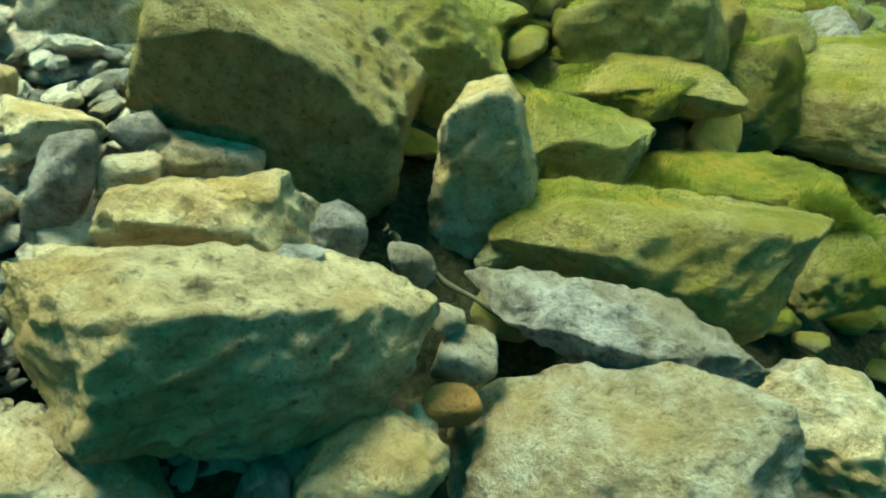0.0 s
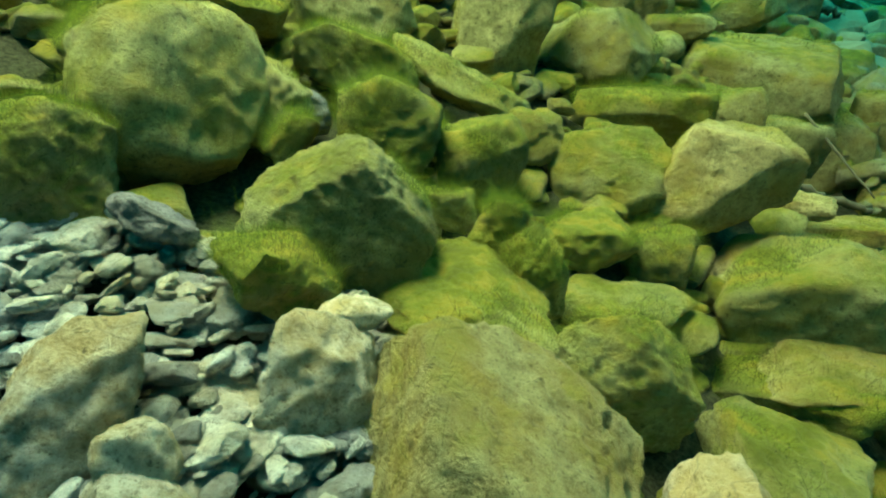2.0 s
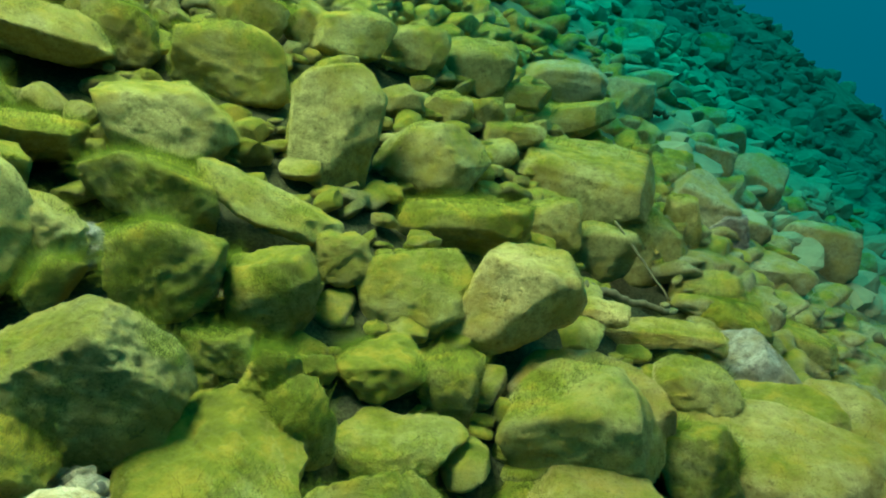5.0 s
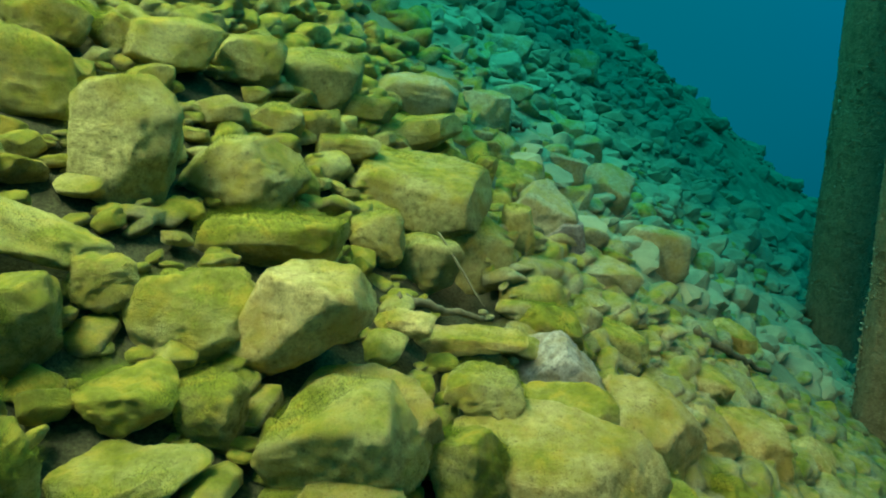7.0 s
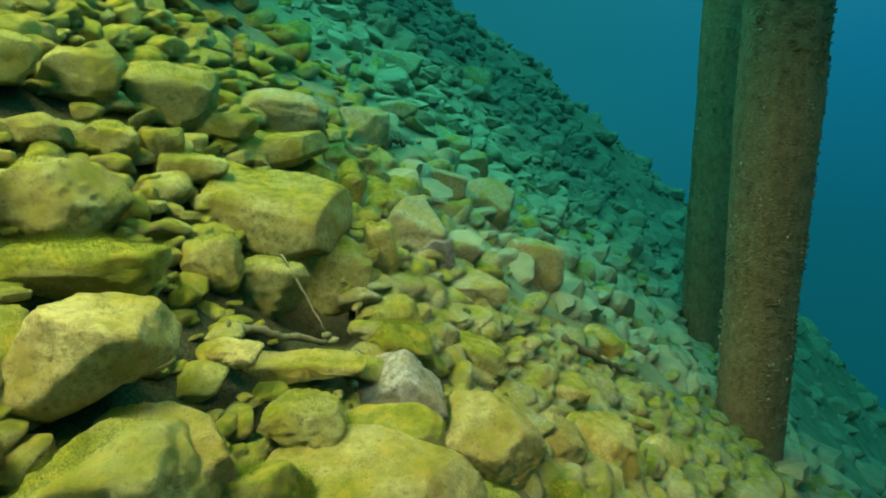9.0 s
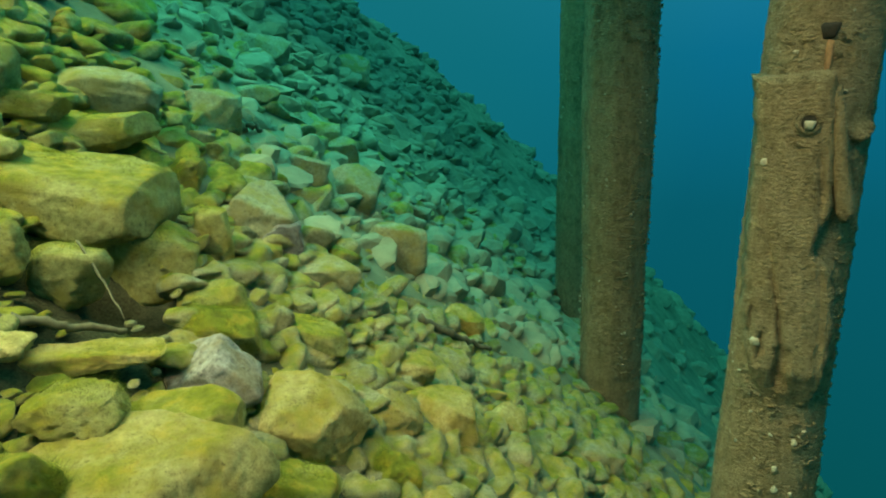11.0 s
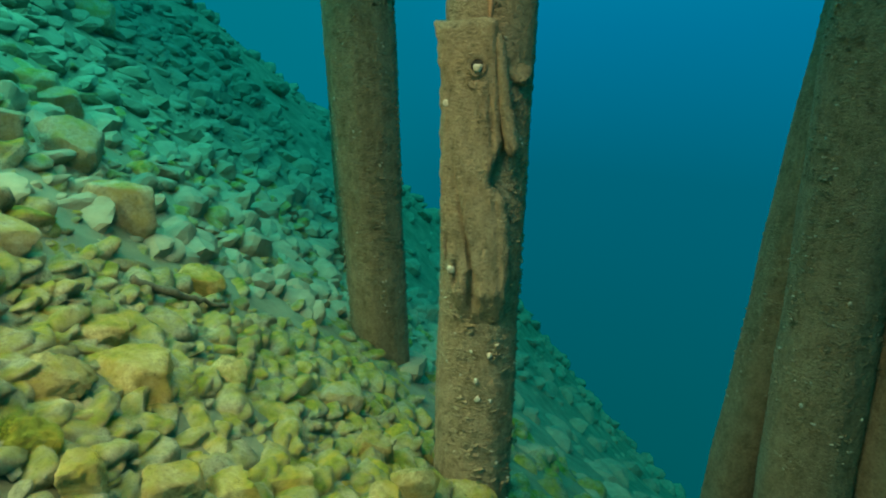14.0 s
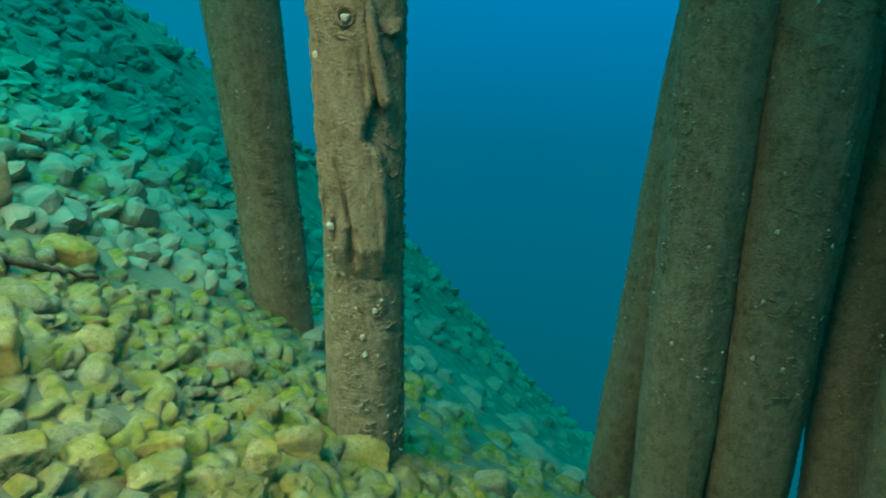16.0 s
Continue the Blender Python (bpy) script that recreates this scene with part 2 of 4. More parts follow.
def thread_material():
    """Fine algae threads: half see-through, and light shines through them."""
    mat, n, l, b = material("algae_threads", 0.9, 0.1)
    geo = n.new("ShaderNodeNewGeometry")
    tone = ramp_node(n, l, geo.outputs["Random Per Island"], (0.0, (0.10, 0.14, 0.012)), (1.0, (0.30, 0.33, 0.04)))
    l.new(tone, b.inputs["Base Color"])
    leaf, clear, lit, thin = n.new("ShaderNodeBsdfTranslucent"), n.new("ShaderNodeBsdfTransparent"), n.new("ShaderNodeMixShader"), n.new("ShaderNodeMixShader")
    l.new(tone, leaf.inputs["Color"])
    lit.inputs[0].default_value, thin.inputs[0].default_value = 0.4, 0.72
    l.new(b.outputs[0], lit.inputs[1])
    l.new(leaf.outputs[0], lit.inputs[2])
    l.new(lit.outputs[0], thin.inputs[1])
    l.new(clear.outputs[0], thin.inputs[2])
    l.new(thin.outputs[0], n["Material Output"].inputs["Surface"])
    return mat


THREADS = thread_material()
RUST = plain_material("rusted_iron", (0.34, 0.19, 0.09), 0.8, 0.3)
SUNKEN = plain_material("sunken_wood", (0.10, 0.085, 0.045))
GROWTH = plain_material("pale_growth", (0.44, 0.39, 0.26))
# Near-black colour that paints the shade inside the bolt holes.
HOLE_SHADE = plain_material("painted_hole_shade", (0.035, 0.03, 0.02))


# ---- the slope ----
def bed(x, y):
    """Height of the mean rock face of the bank."""
    u, v = min(max(x, -2.0), 11.0), min(max(y, -1.2), 13.0)
    z = 0.3255 - 0.5038 * u + 0.171 * v - 0.0313 * u * u - 0.0439 * u * v + 0.0374 * v * v
    z += 0.0007 * u ** 3 + 0.00229 * u * u * v + 0.00116 * u * v * v - 0.00103 * v ** 3
    gx = -0.5038 - 0.0626 * u - 0.0439 * v + 0.0021 * u * u + 0.00458 * u * v + 0.00116 * v * v
    gy = 0.171 - 0.0439 * u + 0.0748 * v + 0.00229 * u * u + 0.00232 * u * v - 0.00309 * v * v
    z += gx * (x - u) + gy * (y - v)
    if z > 5:
        z = 5 + 2 * math.tanh((z - 5) / 6)
    return z - 0.05 * max(0.0, math.hypot(x - 1, y) - 18.5) ** 2


def mesh_object(name, verts, faces, mat, parent=None, smooth=True):
    me = bpy.data.meshes.new(name)
    me.from_pydata(verts, [], faces)
    if smooth:
        me.polygons.foreach_set("use_smooth", [True] * len(me.polygons))
    me.materials.append(mat)
    ob = new(name, me)
    if parent:
        ob.parent = parent
    return ob


def ground():
    def steps(near0, near1, far0, far1, fine):
        inner = list(np.arange(near0, near1 + 1e-6, fine))
        return [far0, far0 * 0.5, far0 * 0.25] + inner + [near1 + (far1 - near1) * k / 10 for k in range(1, 11)]
    xs, ys = steps(-4, 11, -60, 30, 0.15), steps(-3, 13, -60, 36, 0.15)
    verts = []
    for y in ys:
        for x in xs:
            wob = 0.09 * noise.noise((x * 1.7, y * 1.7, 0)) + 0.05 * noise.noise((x * 5, y * 5, 3))
            sunk = 0.17 - 0.10 * min(max((x - 0.9) / 0.9, 0), 1)
            sunk -= 0.04 * min(max((x + 0.75 * y - 4.5) / 4.0, 0), 1)
            hollow = 0.38 * math.exp(-((x - 1.10) ** 2 + (y - 3.35) ** 2) / 0.07)
            verts.append((x, y, bed(x, y) - sunk + 0.5 * wob - hollow))
    nx = len(xs)
    faces = [(j * nx + i, j * nx + i + 1, (j + 1) * nx + i + 1, (j + 1) * nx + i) for j in range(len(ys) - 1) for i in range(nx - 1)]
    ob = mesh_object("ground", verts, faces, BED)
    return tagged(ob, "steep silty bed, painted dark as shade between the stones", "lake bed", kind="structure")


ground()

# ---- stones ----
BALLS = {}


def ball(level):
    if level not in BALLS:
        bm = bmesh.new()
        bmesh.ops.create_icosphere(bm, subdivisions=level, radius=1.0)
        v = np.array([p.co[:] for p in bm.verts])
        v /= np.linalg.norm(v, axis=1)[:, None]
        BALLS[level] = (v, [tuple(p.index for p in f.verts) for f in bm.faces])
        bm.free()
    return BALLS[level]


def waves(p, rng, start, octaves, gain):
    """Cheap smooth noise: sums of sines in random directions."""
    out, amp, freq = np.zeros(len(p)), 1.0, start
    for _ in range(octaves):
        for _ in range(4):
            d = rng.normal(size=3)
            d *= freq / np.linalg.norm(d)
            out += amp * 0.35 * np.sin(p @ d + rng.uniform(0, 6.28) + 1.3 * np.sin(p @ d[[1, 2, 0]] + rng.uniform(0, 6.28)))
        amp, freq = amp * gain, freq * 2.1
    return out


def stone_shape(shape, sx, sy, sz, seed, level):
    """A broken stone: the room between random flat breaks, with softened edges, pits and grain."""
    rng = np.random.default_rng(seed)
    d, faces = ball(level)
    edge = {"slab": 44, "block": 48, "ridge": 48, "spire": 34, "round": 16, "pebble": 4}[shape]
    planes = []
    for axis in range(3):
        for sign in (-1, 1):
            n = rng.normal(size=3) * (0.22 if shape != "pebble" else 0.1)
            n[axis] += sign
            planes.append((n / np.linalg.norm(n), rng.uniform(0.86, 1.0)))
    for _ in range({"slab": 6, "block": 7, "ridge": 6, "spire": 7, "round": 9, "pebble": 3}[shape]):
        n = rng.normal(size=3)
        n /= np.linalg.norm(n)
        planes.append((n, rng.uniform(0.90, 1.2)))
    if shape == "ridge":
        for sign in (-1, 1):
            n = np.array([sign * 0.72, rng.uniform(-0.25, 0.1), 0.72 + rng.uniform(-0.1, 0.1)])
            planes.append((n / np.linalg.norm(n), rng.uniform(0.62, 0.74)))
    if shape == "spire":
        for sign in (-1, 1):
            n = np.array([sign * 0.94, 0, 0.34])
            planes.append((n / np.linalg.norm(n), 0.72))
    pull = np.zeros(len(d))
    for n, h in planes:
        pull += np.maximum(d @ n / h, 0) ** edge
    radius = np.minimum(pull ** (-1.0 / edge), 1.35)
    p = d * radius[:, None]
    size = np.array([sx, sy, sz]) * 0.585
    coarse = waves(p, rng, 2.2, 2, 0.5) * (0.05 if shape != "pebble" else 0.02)
    p = p * (1 + coarse)[:, None]
    for _ in range({"round": 9, "pebble": 0}.get(shape, 13 if level > 4 else 26)):
        n = rng.normal(size=3)
        n /= np.linalg.norm(n)
        reach = p @ n
        over = np.maximum(reach - reach.max() * rng.uniform(0.86, 0.985), 0)
        p = p - (0.96 * over)[:, None] * n
    p = p * size
    if level == 3:
        p = p * (1 + 0.05 * waves(p, rng, 9.0, 2, 0.6))[:, None]
    if level > 3 and shape != "pebble":
        out = p / np.linalg.norm(p / size, axis=1)[:, None] / size
        out /= np.linalg.norm(out, axis=1)[:, None]
        scale = float(np.mean(size))
        bumps = waves(p, rng, 18.0, 3, 0.6) * 0.0030 + waves(p, rng, 120.0, 2, 0.65) * 0.0022
        bumps += 0.002 - 0.0042 * np.abs(waves(p, rng, 38.0, 3, 0.65))
        chips = waves(p, rng, 34.0, 2, 0.6)
        bumps -= 0.009 * np.clip(chips - 0.5, 0, 0.4)
        p = p + out * (1.5 * bumps * min(1.0, scale / 0.075))[:, None]
    return p, faces


LABELS = {
    "bare": "pale tan limestone boulder on the bank",
    "mixed": "tan limestone boulder with green algae on top",
    "algae": "boulder wrapped in soft yellow-green algae",
    "tan": "tan limestone boulder lightly dusted with algae",
    "warm": "warm tan limestone boulder in the gravel",
    "silted": "dull limestone boulder of the far slope",
    "dark": "dark grey broken stone among the boulders",
    "orange": "smooth orange pebble wedged between boulders",
}
FRINGE = {"algae": 7600, "mixed": 2800, "tan": 900}


def fringe(boulder_object, kind, shape, seed, size):
    """Soft threads of algae that stand up from the upper faces of a boulder."""
    rng = np.random.default_rng(seed + 4000)
    me = boulder_object.data
    count = len(me.vertices)
    co, no = np.empty(count * 3), np.empty(count * 3)
    me.vertices.foreach_get("co", co)
    me.vertices.foreach_get("normal", no)
    co, no = co.reshape(-1, 3), no.reshape(-1, 3)
    turn = np.array(boulder_object.matrix_world.to_3x3())
    up = (no @ turn.T)[:, 2]
    patch = waves(co, rng, 9.0, 2, 0.5)
    fit_for = np.flatnonzero((up > 0.05) & (patch > (-0.25 if kind == "algae" else 0.15)))
    if len(fit_for) < 20:
        return
    many = int(FRINGE[kind] * min(2.2, max(0.4, (size / 0.3) ** 1.4)))
    pick = rng.choice(fit_for, many)
    tall = rng.gamma(2.0, 0.0060, many).clip(0.003, 0.030) * (1.1 if kind == "algae" else 0.8)
    rise = turn.T @ np.array([0.10, -0.12, 1.0])
    side = rng.normal(size=(many, 3))
    side /= np.linalg.norm(side, axis=1)[:, None]
    root = co[pick] + rng.normal(0, 0.004, (many, 3))
    tip = root + (0.45 * no[pick] + rise + rng.normal(0, 1.25, (many, 3))) * tall[:, None]
    wide = side * rng.uniform(0.0005, 0.0014, many)[:, None]
    verts = np.stack([root - wide, root + wide, tip], 1).reshape(-1, 3)
    faces = np.arange(3 * many).reshape(-1, 3)
    threads = bpy.data.meshes.new("algae_fringe")
    threads.from_pydata(verts.tolist(), [], faces.tolist())
    threads.materials.append(THREADS)
    ob = new("algae_fringe", threads)
    ob.parent = boulder_object
    tagged(ob, "soft yellow-green threads of algae", kind="stuff")


WORDS = {"slab": "flat ", "ridge": "sharp-ridged ", "spire": "upright pointed ", "round": "rounded ", "block": "angular ", "pebble": ""}
PLACED = []


def stone_mesh(name, shape, sx, sy, sz, seed, level, mat, smooth=True):
    p, faces = stone_shape(shape, sx, sy, sz, seed, level)
    me = bpy.data.meshes.new(name)
    me.from_pydata(p.tolist(), [], faces)
    me.polygons.foreach_set("use_smooth", [smooth] * len(me.polygons))
    me.materials.append(mat)
    return me


def boulder(kind, shape, x, y, z, sx, sy, sz, rx, ry, rz, seed):
    name = "pebble" if shape == "pebble" else "boulder"
    me = stone_mesh(name, shape, sx, sy, sz, seed, 6 if sx > 0.2 and y < 1.45 else 5 if sx > 0.1 else 4, ROCK[kind])
    ob = new(name, me)
    ob.matrix_world = pose(x, y, z, rx, ry, rz)
    label = LABELS[kind] if name == "boulder" or kind == "orange" else "small rounded stone on the bank"
    tagged(ob, (WORDS[shape] + label).strip(), "rock" if name == "boulder" else "pebble", "boulders of the bank")
    PLACED.append((x, y, 0.5 * max(sx, sy)))
    if kind in FRINGE:
        fringe(ob, kind, shape, seed, max(sx, sy))
    return ob


boulder("warm", "block", -0.29, 0.39, 0.61, 0.33, 0.16, 0.16, 0, 28, 31, 300)
boulder("bare", "round", 0.09, 0.41, 0.35, 0.37, 0.20, 0.13, 0, -8, -10, 301)
boulder("dark", "block", 0.14, 0.59, 0.41, 0.33, 0.11, 0.07, 0, 14, -10, 302)
boulder("tan", "round", 0.23, 0.83, 0.37, 0.49, 0.25, 0.20, 0, 6, -12, 303)
boulder("bare", "spire", -0.05, 0.92, 0.47, 0.22, 0.18, 0.39, 0, 4, -6, 5)
boulder("mixed", "block", 0.15, 1.21, 0.39, 0.26, 0.32, 0.19, 0, 4, -14, 305)
boulder("tan", "block", -0.37, 0.93, 0.68, 0.42, 0.34, 0.30, 0, 40, 13, 306)
boulder("warm", "block", -0.38, 0.56, 0.66, 0.20, 0.10, 0.10, 0, 18, 32, 307)
boulder("dark", "block", -0.25, 0.63, 0.58, 0.07, 0.08, 0.07, 0, 40, 19, 308)
boulder("bare", "slab", -0.44, 0.72, 0.68, 0.13, 0.10, 0.05, 0, 26, 19, 309)
boulder("dark", "block", -0.54, 0.54, 0.73, 0.05, 0.06, 0.12, 0, 38, 31, 310)
boulder("bare", "round", -0.48, 0.59, 0.71, 0.07, 0.05, 0.06, 0, 34, 39, 311)
boulder("bare", "block", -0.60, 0.65, 0.77, 0.11, 0.08, 0.05, 0, 32, 44, 312)
boulder("bare", "block", -0.68, 0.93, 0.83, 0.17, 0.10, 0.25, 0, 28, 31, 313)
boulder("bare", "slab", -0.47, 0.46, 0.65, 0.13, 0.08, 0.03, 0, 46, 41, 314)
boulder("bare", "slab", -0.51, 0.40, 0.66, 0.05, 0.03, 0.03, 0, 28, 46, 315)
boulder("bare", "round", -0.42, 0.26, 0.58, 0.17, 0.10, 0.05, 0, 56, 44, 316)
boulder("warm", "round", -0.17, 0.33, 0.47, 0.14, 0.09, 0.07, 0, -8, 17, 317)
boulder("orange", "pebble", -0.09, 0.43, 0.45, 0.07, 0.05, 0.05, 0, 18, 8, 318)
boulder("bare", "pebble", -0.12, 0.40, 0.46, 0.03, 0.03, 0.02, 0, 54, 11, 319)
boulder("bare", "block", -0.07, 0.50, 0.46, 0.07, 0.05, 0.06, 0, -4, 7, 320)
boulder("bare", "block", -0.09, 0.52, 0.51, 0.04, 0.03, 0.03, 0, 36, 9, 321)
boulder("dark", "slab", -0.24, 0.48, 0.66, 0.04, 0.03, 0.01, 0, 26, 24, 322)
boulder("dark", "slab", -0.15, 0.62, 0.52, 0.07, 0.05, 0.05, 0, 74, 12, 323)
boulder("mixed", "round", 0.72, 1.01, 0.12, 0.15, 0.12, 0.15, 0, -2, -27, 324)
boulder("bare", "round", 0.47, 0.57, 0.18, 0.22, 0.18, 0.20, 0, 4, -27, 325)
boulder("algae", "slab", 0.59, 1.20, 0.25, 0.37, 0.21, 0.10, 0, 6, -20, 326)
boulder("algae", "block", 0.79, 1.77, 0.27, 0.21, 0.17, 0.32, 0, -2, -21, 327)
boulder("mixed", "round", 1.26, 2.14, 0.06, 0.39, 0.29, 0.32, 0, 0, -27, 328)
boulder("mixed", "block", 0.40, 1.75, 0.50, 0.40, 0.30, 0.26, 0, 4, -11, 329)
boulder("mixed", "block", -0.18, 1.25, 0.60, 0.33, 0.18, 0.27, 0, 18, 11, 330)
boulder("algae", "slab", 0.27, 1.48, 0.41, 0.36, 0.22, 0.09, 0, -2, -20, 331)
boulder("mixed", "block", -1.19, 1.54, 1.31, 0.38, 0.27, 0.36, 0, 14, 40, 332)
boulder("algae", "round", -1.26, 1.17, 1.23, 0.21, 0.17, 0.29, 0, 30, 49, 333)
boulder("mixed", "ridge", -0.70, 1.29, 1.05, 0.38, 0.16, 0.29, 0, 24, 24, 334)
boulder("algae", "ridge", -0.77, 1.10, 1.02, 0.21, 0.17, 0.12, 0, 38, 30, 335)
boulder("mixed", "ridge", -0.45, 1.30, 0.84, 0.34, 0.35, 0.09, 0, 22, 12, 336)
boulder("dark", "round", -1.05, 1.16, 1.12, 0.15, 0.11, 0.06, 0, 40, 41, 337)
boulder("bare", "block", -0.98, 0.78, 0.98, 0.12, 0.15, 0.23, 0, 46, 51, 338)
boulder("bare", "block", -0.85, 0.73, 0.90, 0.09, 0.07, 0.13, 0, 8, 42, 339)
boulder("bare", "slab", -0.62, 1.04, 0.95, 0.10, 0.06, 0.04, 0, 20, 22, 340)
boulder("dark", "round", -0.74, 1.06, 0.94, 0.06, 0.04, 0.05, 0, 30, 27, 341)
boulder("tan", "block", 0.46, 1.94, 0.43, 0.46, 0.29, 0.26, 0, -2, -21, 342)
boulder("tan", "ridge", 0.28, 2.18, 0.79, 0.47, 0.34, 0.34, 0, -22, -14, 343)
boulder("mixed", "round", -0.08, 2.19, 0.83, 0.34, 0.28, 0.23, 0, 4, -3, 344)
boulder("algae", "slab", 0.11, 2.80, 0.89, 0.59, 0.29, 0.21, 0, 6, -6, 345)
boulder("algae", "round", -0.18, 1.79, 0.74, 0.23, 0.20, 0.12, 0, 0, 0, 346)
boulder("algae", "round", 0.02, 1.80, 0.63, 0.17, 0.15, 0.20, 0, -2, -8, 347)
boulder("algae", "round", -0.68, 1.69, 1.16, 0.23, 0.21, 0.19, 0, 16, 20, 348)
boulder("algae", "block", -0.48, 1.86, 0.98, 0.22, 0.21, 0.24, 0, 0, 11, 349)
boulder("algae", "block", -0.87, 2.07, 1.32, 0.34, 0.26, 0.17, 0, 32, 23, 350)
boulder("mixed", "slab", -0.55, 2.17, 1.20, 0.43, 0.21, 0.10, 0, 34, 12, 351)
boulder("mixed", "block", -0.43, 2.89, 1.36, 0.36, 0.35, 0.50, 0, 14, 7, 352)
boulder("mixed", "slab", 0.02, 3.12, 1.15, 0.42, 0.37, 0.33, 0, 14, -2, 353)
boulder("mixed", "block", 0.99, 3.94, 0.80, 0.76, 0.76, 0.35, 0, 12, -17, 354)
boulder("mixed", "round", 1.24, 3.73, 0.38, 0.54, 0.41, 0.42, 0, 14, -12, 355)
boulder("silted", "block", 2.09, 4.72, 0.32, 0.47, 0.59, 0.40, 0, 42, -19, 356)
boulder("mixed", "round", 0.64, 3.13, 0.75, 0.26, 0.19, 0.27, 0, 6, -3, 357)
boulder("tan", "slab", 0.95, 2.65, 0.32, 0.51, 0.20, 0.07, 0, 6, -11, 358)
boulder("dark", "ridge", 1.44, 2.63, 0.08, 0.37, 0.31, 0.27, 0, 14, -22, 359)
boulder("tan", "block", 1.84, 2.44, -0.24, 0.48, 0.42, 0.25, 0, 40, -22, 360)
boulder("tan", "round", 1.09, 1.88, 0.14, 0.66, 0.42, 0.25, 0, 8, -23, 361)
boulder("tan", "slab", 0.39, 1.48, 0.43, 0.35, 0.23, 0.10, 0, 6, -2, 362)
boulder("mixed", "block", 0.95, 2.16, 0.33, 0.29, 0.20, 0.13, 0, 16, -16, 363)
boulder("silted", "block", 3.63, 5.55, -0.52, 0.62, 0.42, 0.60, 0, 0, -27, 364)
boulder("mixed", "slab", 0.39, 4.70, 1.56, 0.50, 0.37, 0.38, 0, 12, 3, 365)
boulder("silted", "block", 1.16, 5.42, 1.37, 0.65, 0.40, 0.34, 0, 10, -7, 366)
boulder("mixed", "slab", 1.13, 4.81, 1.12, 0.46, 0.40, 0.22, 0, -4, -8, 367)
boulder("mixed", "slab", -0.46, 3.96, 1.84, 0.43, 0.32, 0.24, 0, 6, 17, 368)
boulder("mixed", "slab", -0.06, 4.34, 1.73, 0.39, 0.28, 0.30, 0, 18, 10, 369)
boulder("mixed", "block", 0.13, 3.86, 1.37, 0.24, 0.16, 0.16, 0, 18, 14, 370)
boulder("algae", "round", 0.37, 4.01, 1.29, 0.20, 0.15, 0.19, 0, 6, 10, 371)
boulder("algae", "block", -0.93, 3.10, 1.71, 0.44, 0.25, 0.29, 0, 16, 18, 372)
boulder("mixed", "block", -0.95, 2.43, 1.49, 0.42, 0.31, 0.25, 0, 18, 23, 373)
boulder("algae", "round", -1.61, 2.22, 1.77, 0.33, 0.24, 0.20, 0, 22, 41, 374)
boulder("mixed", "block", -1.51, 2.71, 1.91, 0.45, 0.34, 0.18, 0, 26, 35, 375)
boulder("algae", "round", -1.34, 1.80, 1.47, 0.44, 0.33, 0.22, 0, 16, 41, 376)
boulder("algae", "slab", -1.38, 2.01, 1.57, 0.57, 0.28, 0.13, 0, 16, 40, 377)
boulder("algae", "round", -0.92, 1.57, 1.18, 0.08, 0.07, 0.13, 0, 48, 30, 378)
boulder("algae", "block", -0.41, 1.50, 0.89, 0.11, 0.09, 0.15, 0, 20, 9, 379)
boulder("algae", "round", 1.53, 3.02, 0.12, 0.36, 0.25, 0.22, 0, 20, -4, 380)
boulder("mixed", "block", 2.07, 3.29, -0.18, 0.42, 0.27, 0.15, 0, 24, -13, 381)
boulder("tan", "ridge", 3.42, 3.02, -1.25, 0.31, 0.23, 0.29, 0, -2, -32, 382)
boulder("silted", "slab", 2.42, 4.22, -0.12, 0.46, 0.34, 0.23, 0, 16, -14, 383)
boulder("silted", "block", 2.05, 6.34, 1.09, 0.50, 0.37, 0.42, 0, 10, -3, 384)
boulder("silted", "round", 3.72, 8.09, 0.56, 0.46, 0.35, 0.39, 0, 4, -14, 385)
boulder("silted", "slab", 2.72, 7.72, 1.22, 0.57, 0.29, 0.19, 0, 8, -7, 386)
boulder("dark", "block", 2.19, 4.43, 0.14, 0.27, 0.20, 0.34, 0, 16, -10, 387)
boulder("algae", "block", 1.60, 4.75, 0.74, 0.22, 0.16, 0.24, 0, 14, -1, 388)
boulder("tan", "block", 3.96, 4.61, -1.17, 0.39, 0.29, 0.30, 0, 18, -29, 389)
boulder("silted", "block", 3.30, 9.89, 1.89, 0.83, 0.63, 0.42, 0, 12, -8, 390)
boulder("tan", "block", 2.40, 2.70, -0.57, 0.30, 0.23, 0.16, 0, 30, -11, 391)
boulder("algae", "round", 2.17, 2.19, -0.54, 0.22, 0.17, 0.14, 0, 36, -9, 392)
boulder("tan", "slab", 2.29, 1.93, -0.68, 0.25, 0.18, 0.15, 0, 88, -13, 393)
boulder("tan", "block", 2.62, 1.90, -0.96, 0.25, 0.25, 0.20, 0, 24, -20, 394)
boulder("tan", "ridge", 2.87, 1.81, -1.13, 0.27, 0.21, 0.20, 0, -22, -25, 395)
boulder("tan", "slab", 3.27, 1.92, -1.39, 0.28, 0.15, 0.09, 0, 10, -30, 396)
boulder("tan", "round", 4.75, 1.70, -2.56, 0.45, 0.44, 0.31, 0, -2, -49, 397)
boulder("tan", "round", 4.18, 1.79, -2.11, 0.32, 0.25, 0.41, 0, 10, -43, 398)
boulder("tan", "block", 3.08, 1.58, -1.31, 0.25, 0.19, 0.18, 0, 32, -27, 399)
boulder("tan", "slab", 3.42, 1.42, -1.59, 0.41, 0.23, 0.12, 0, 34, -34, 400)
boulder("tan", "block", 4.24, 2.29, -2.05, 0.28, 0.22, 0.22, 0, 26, -37, 401)
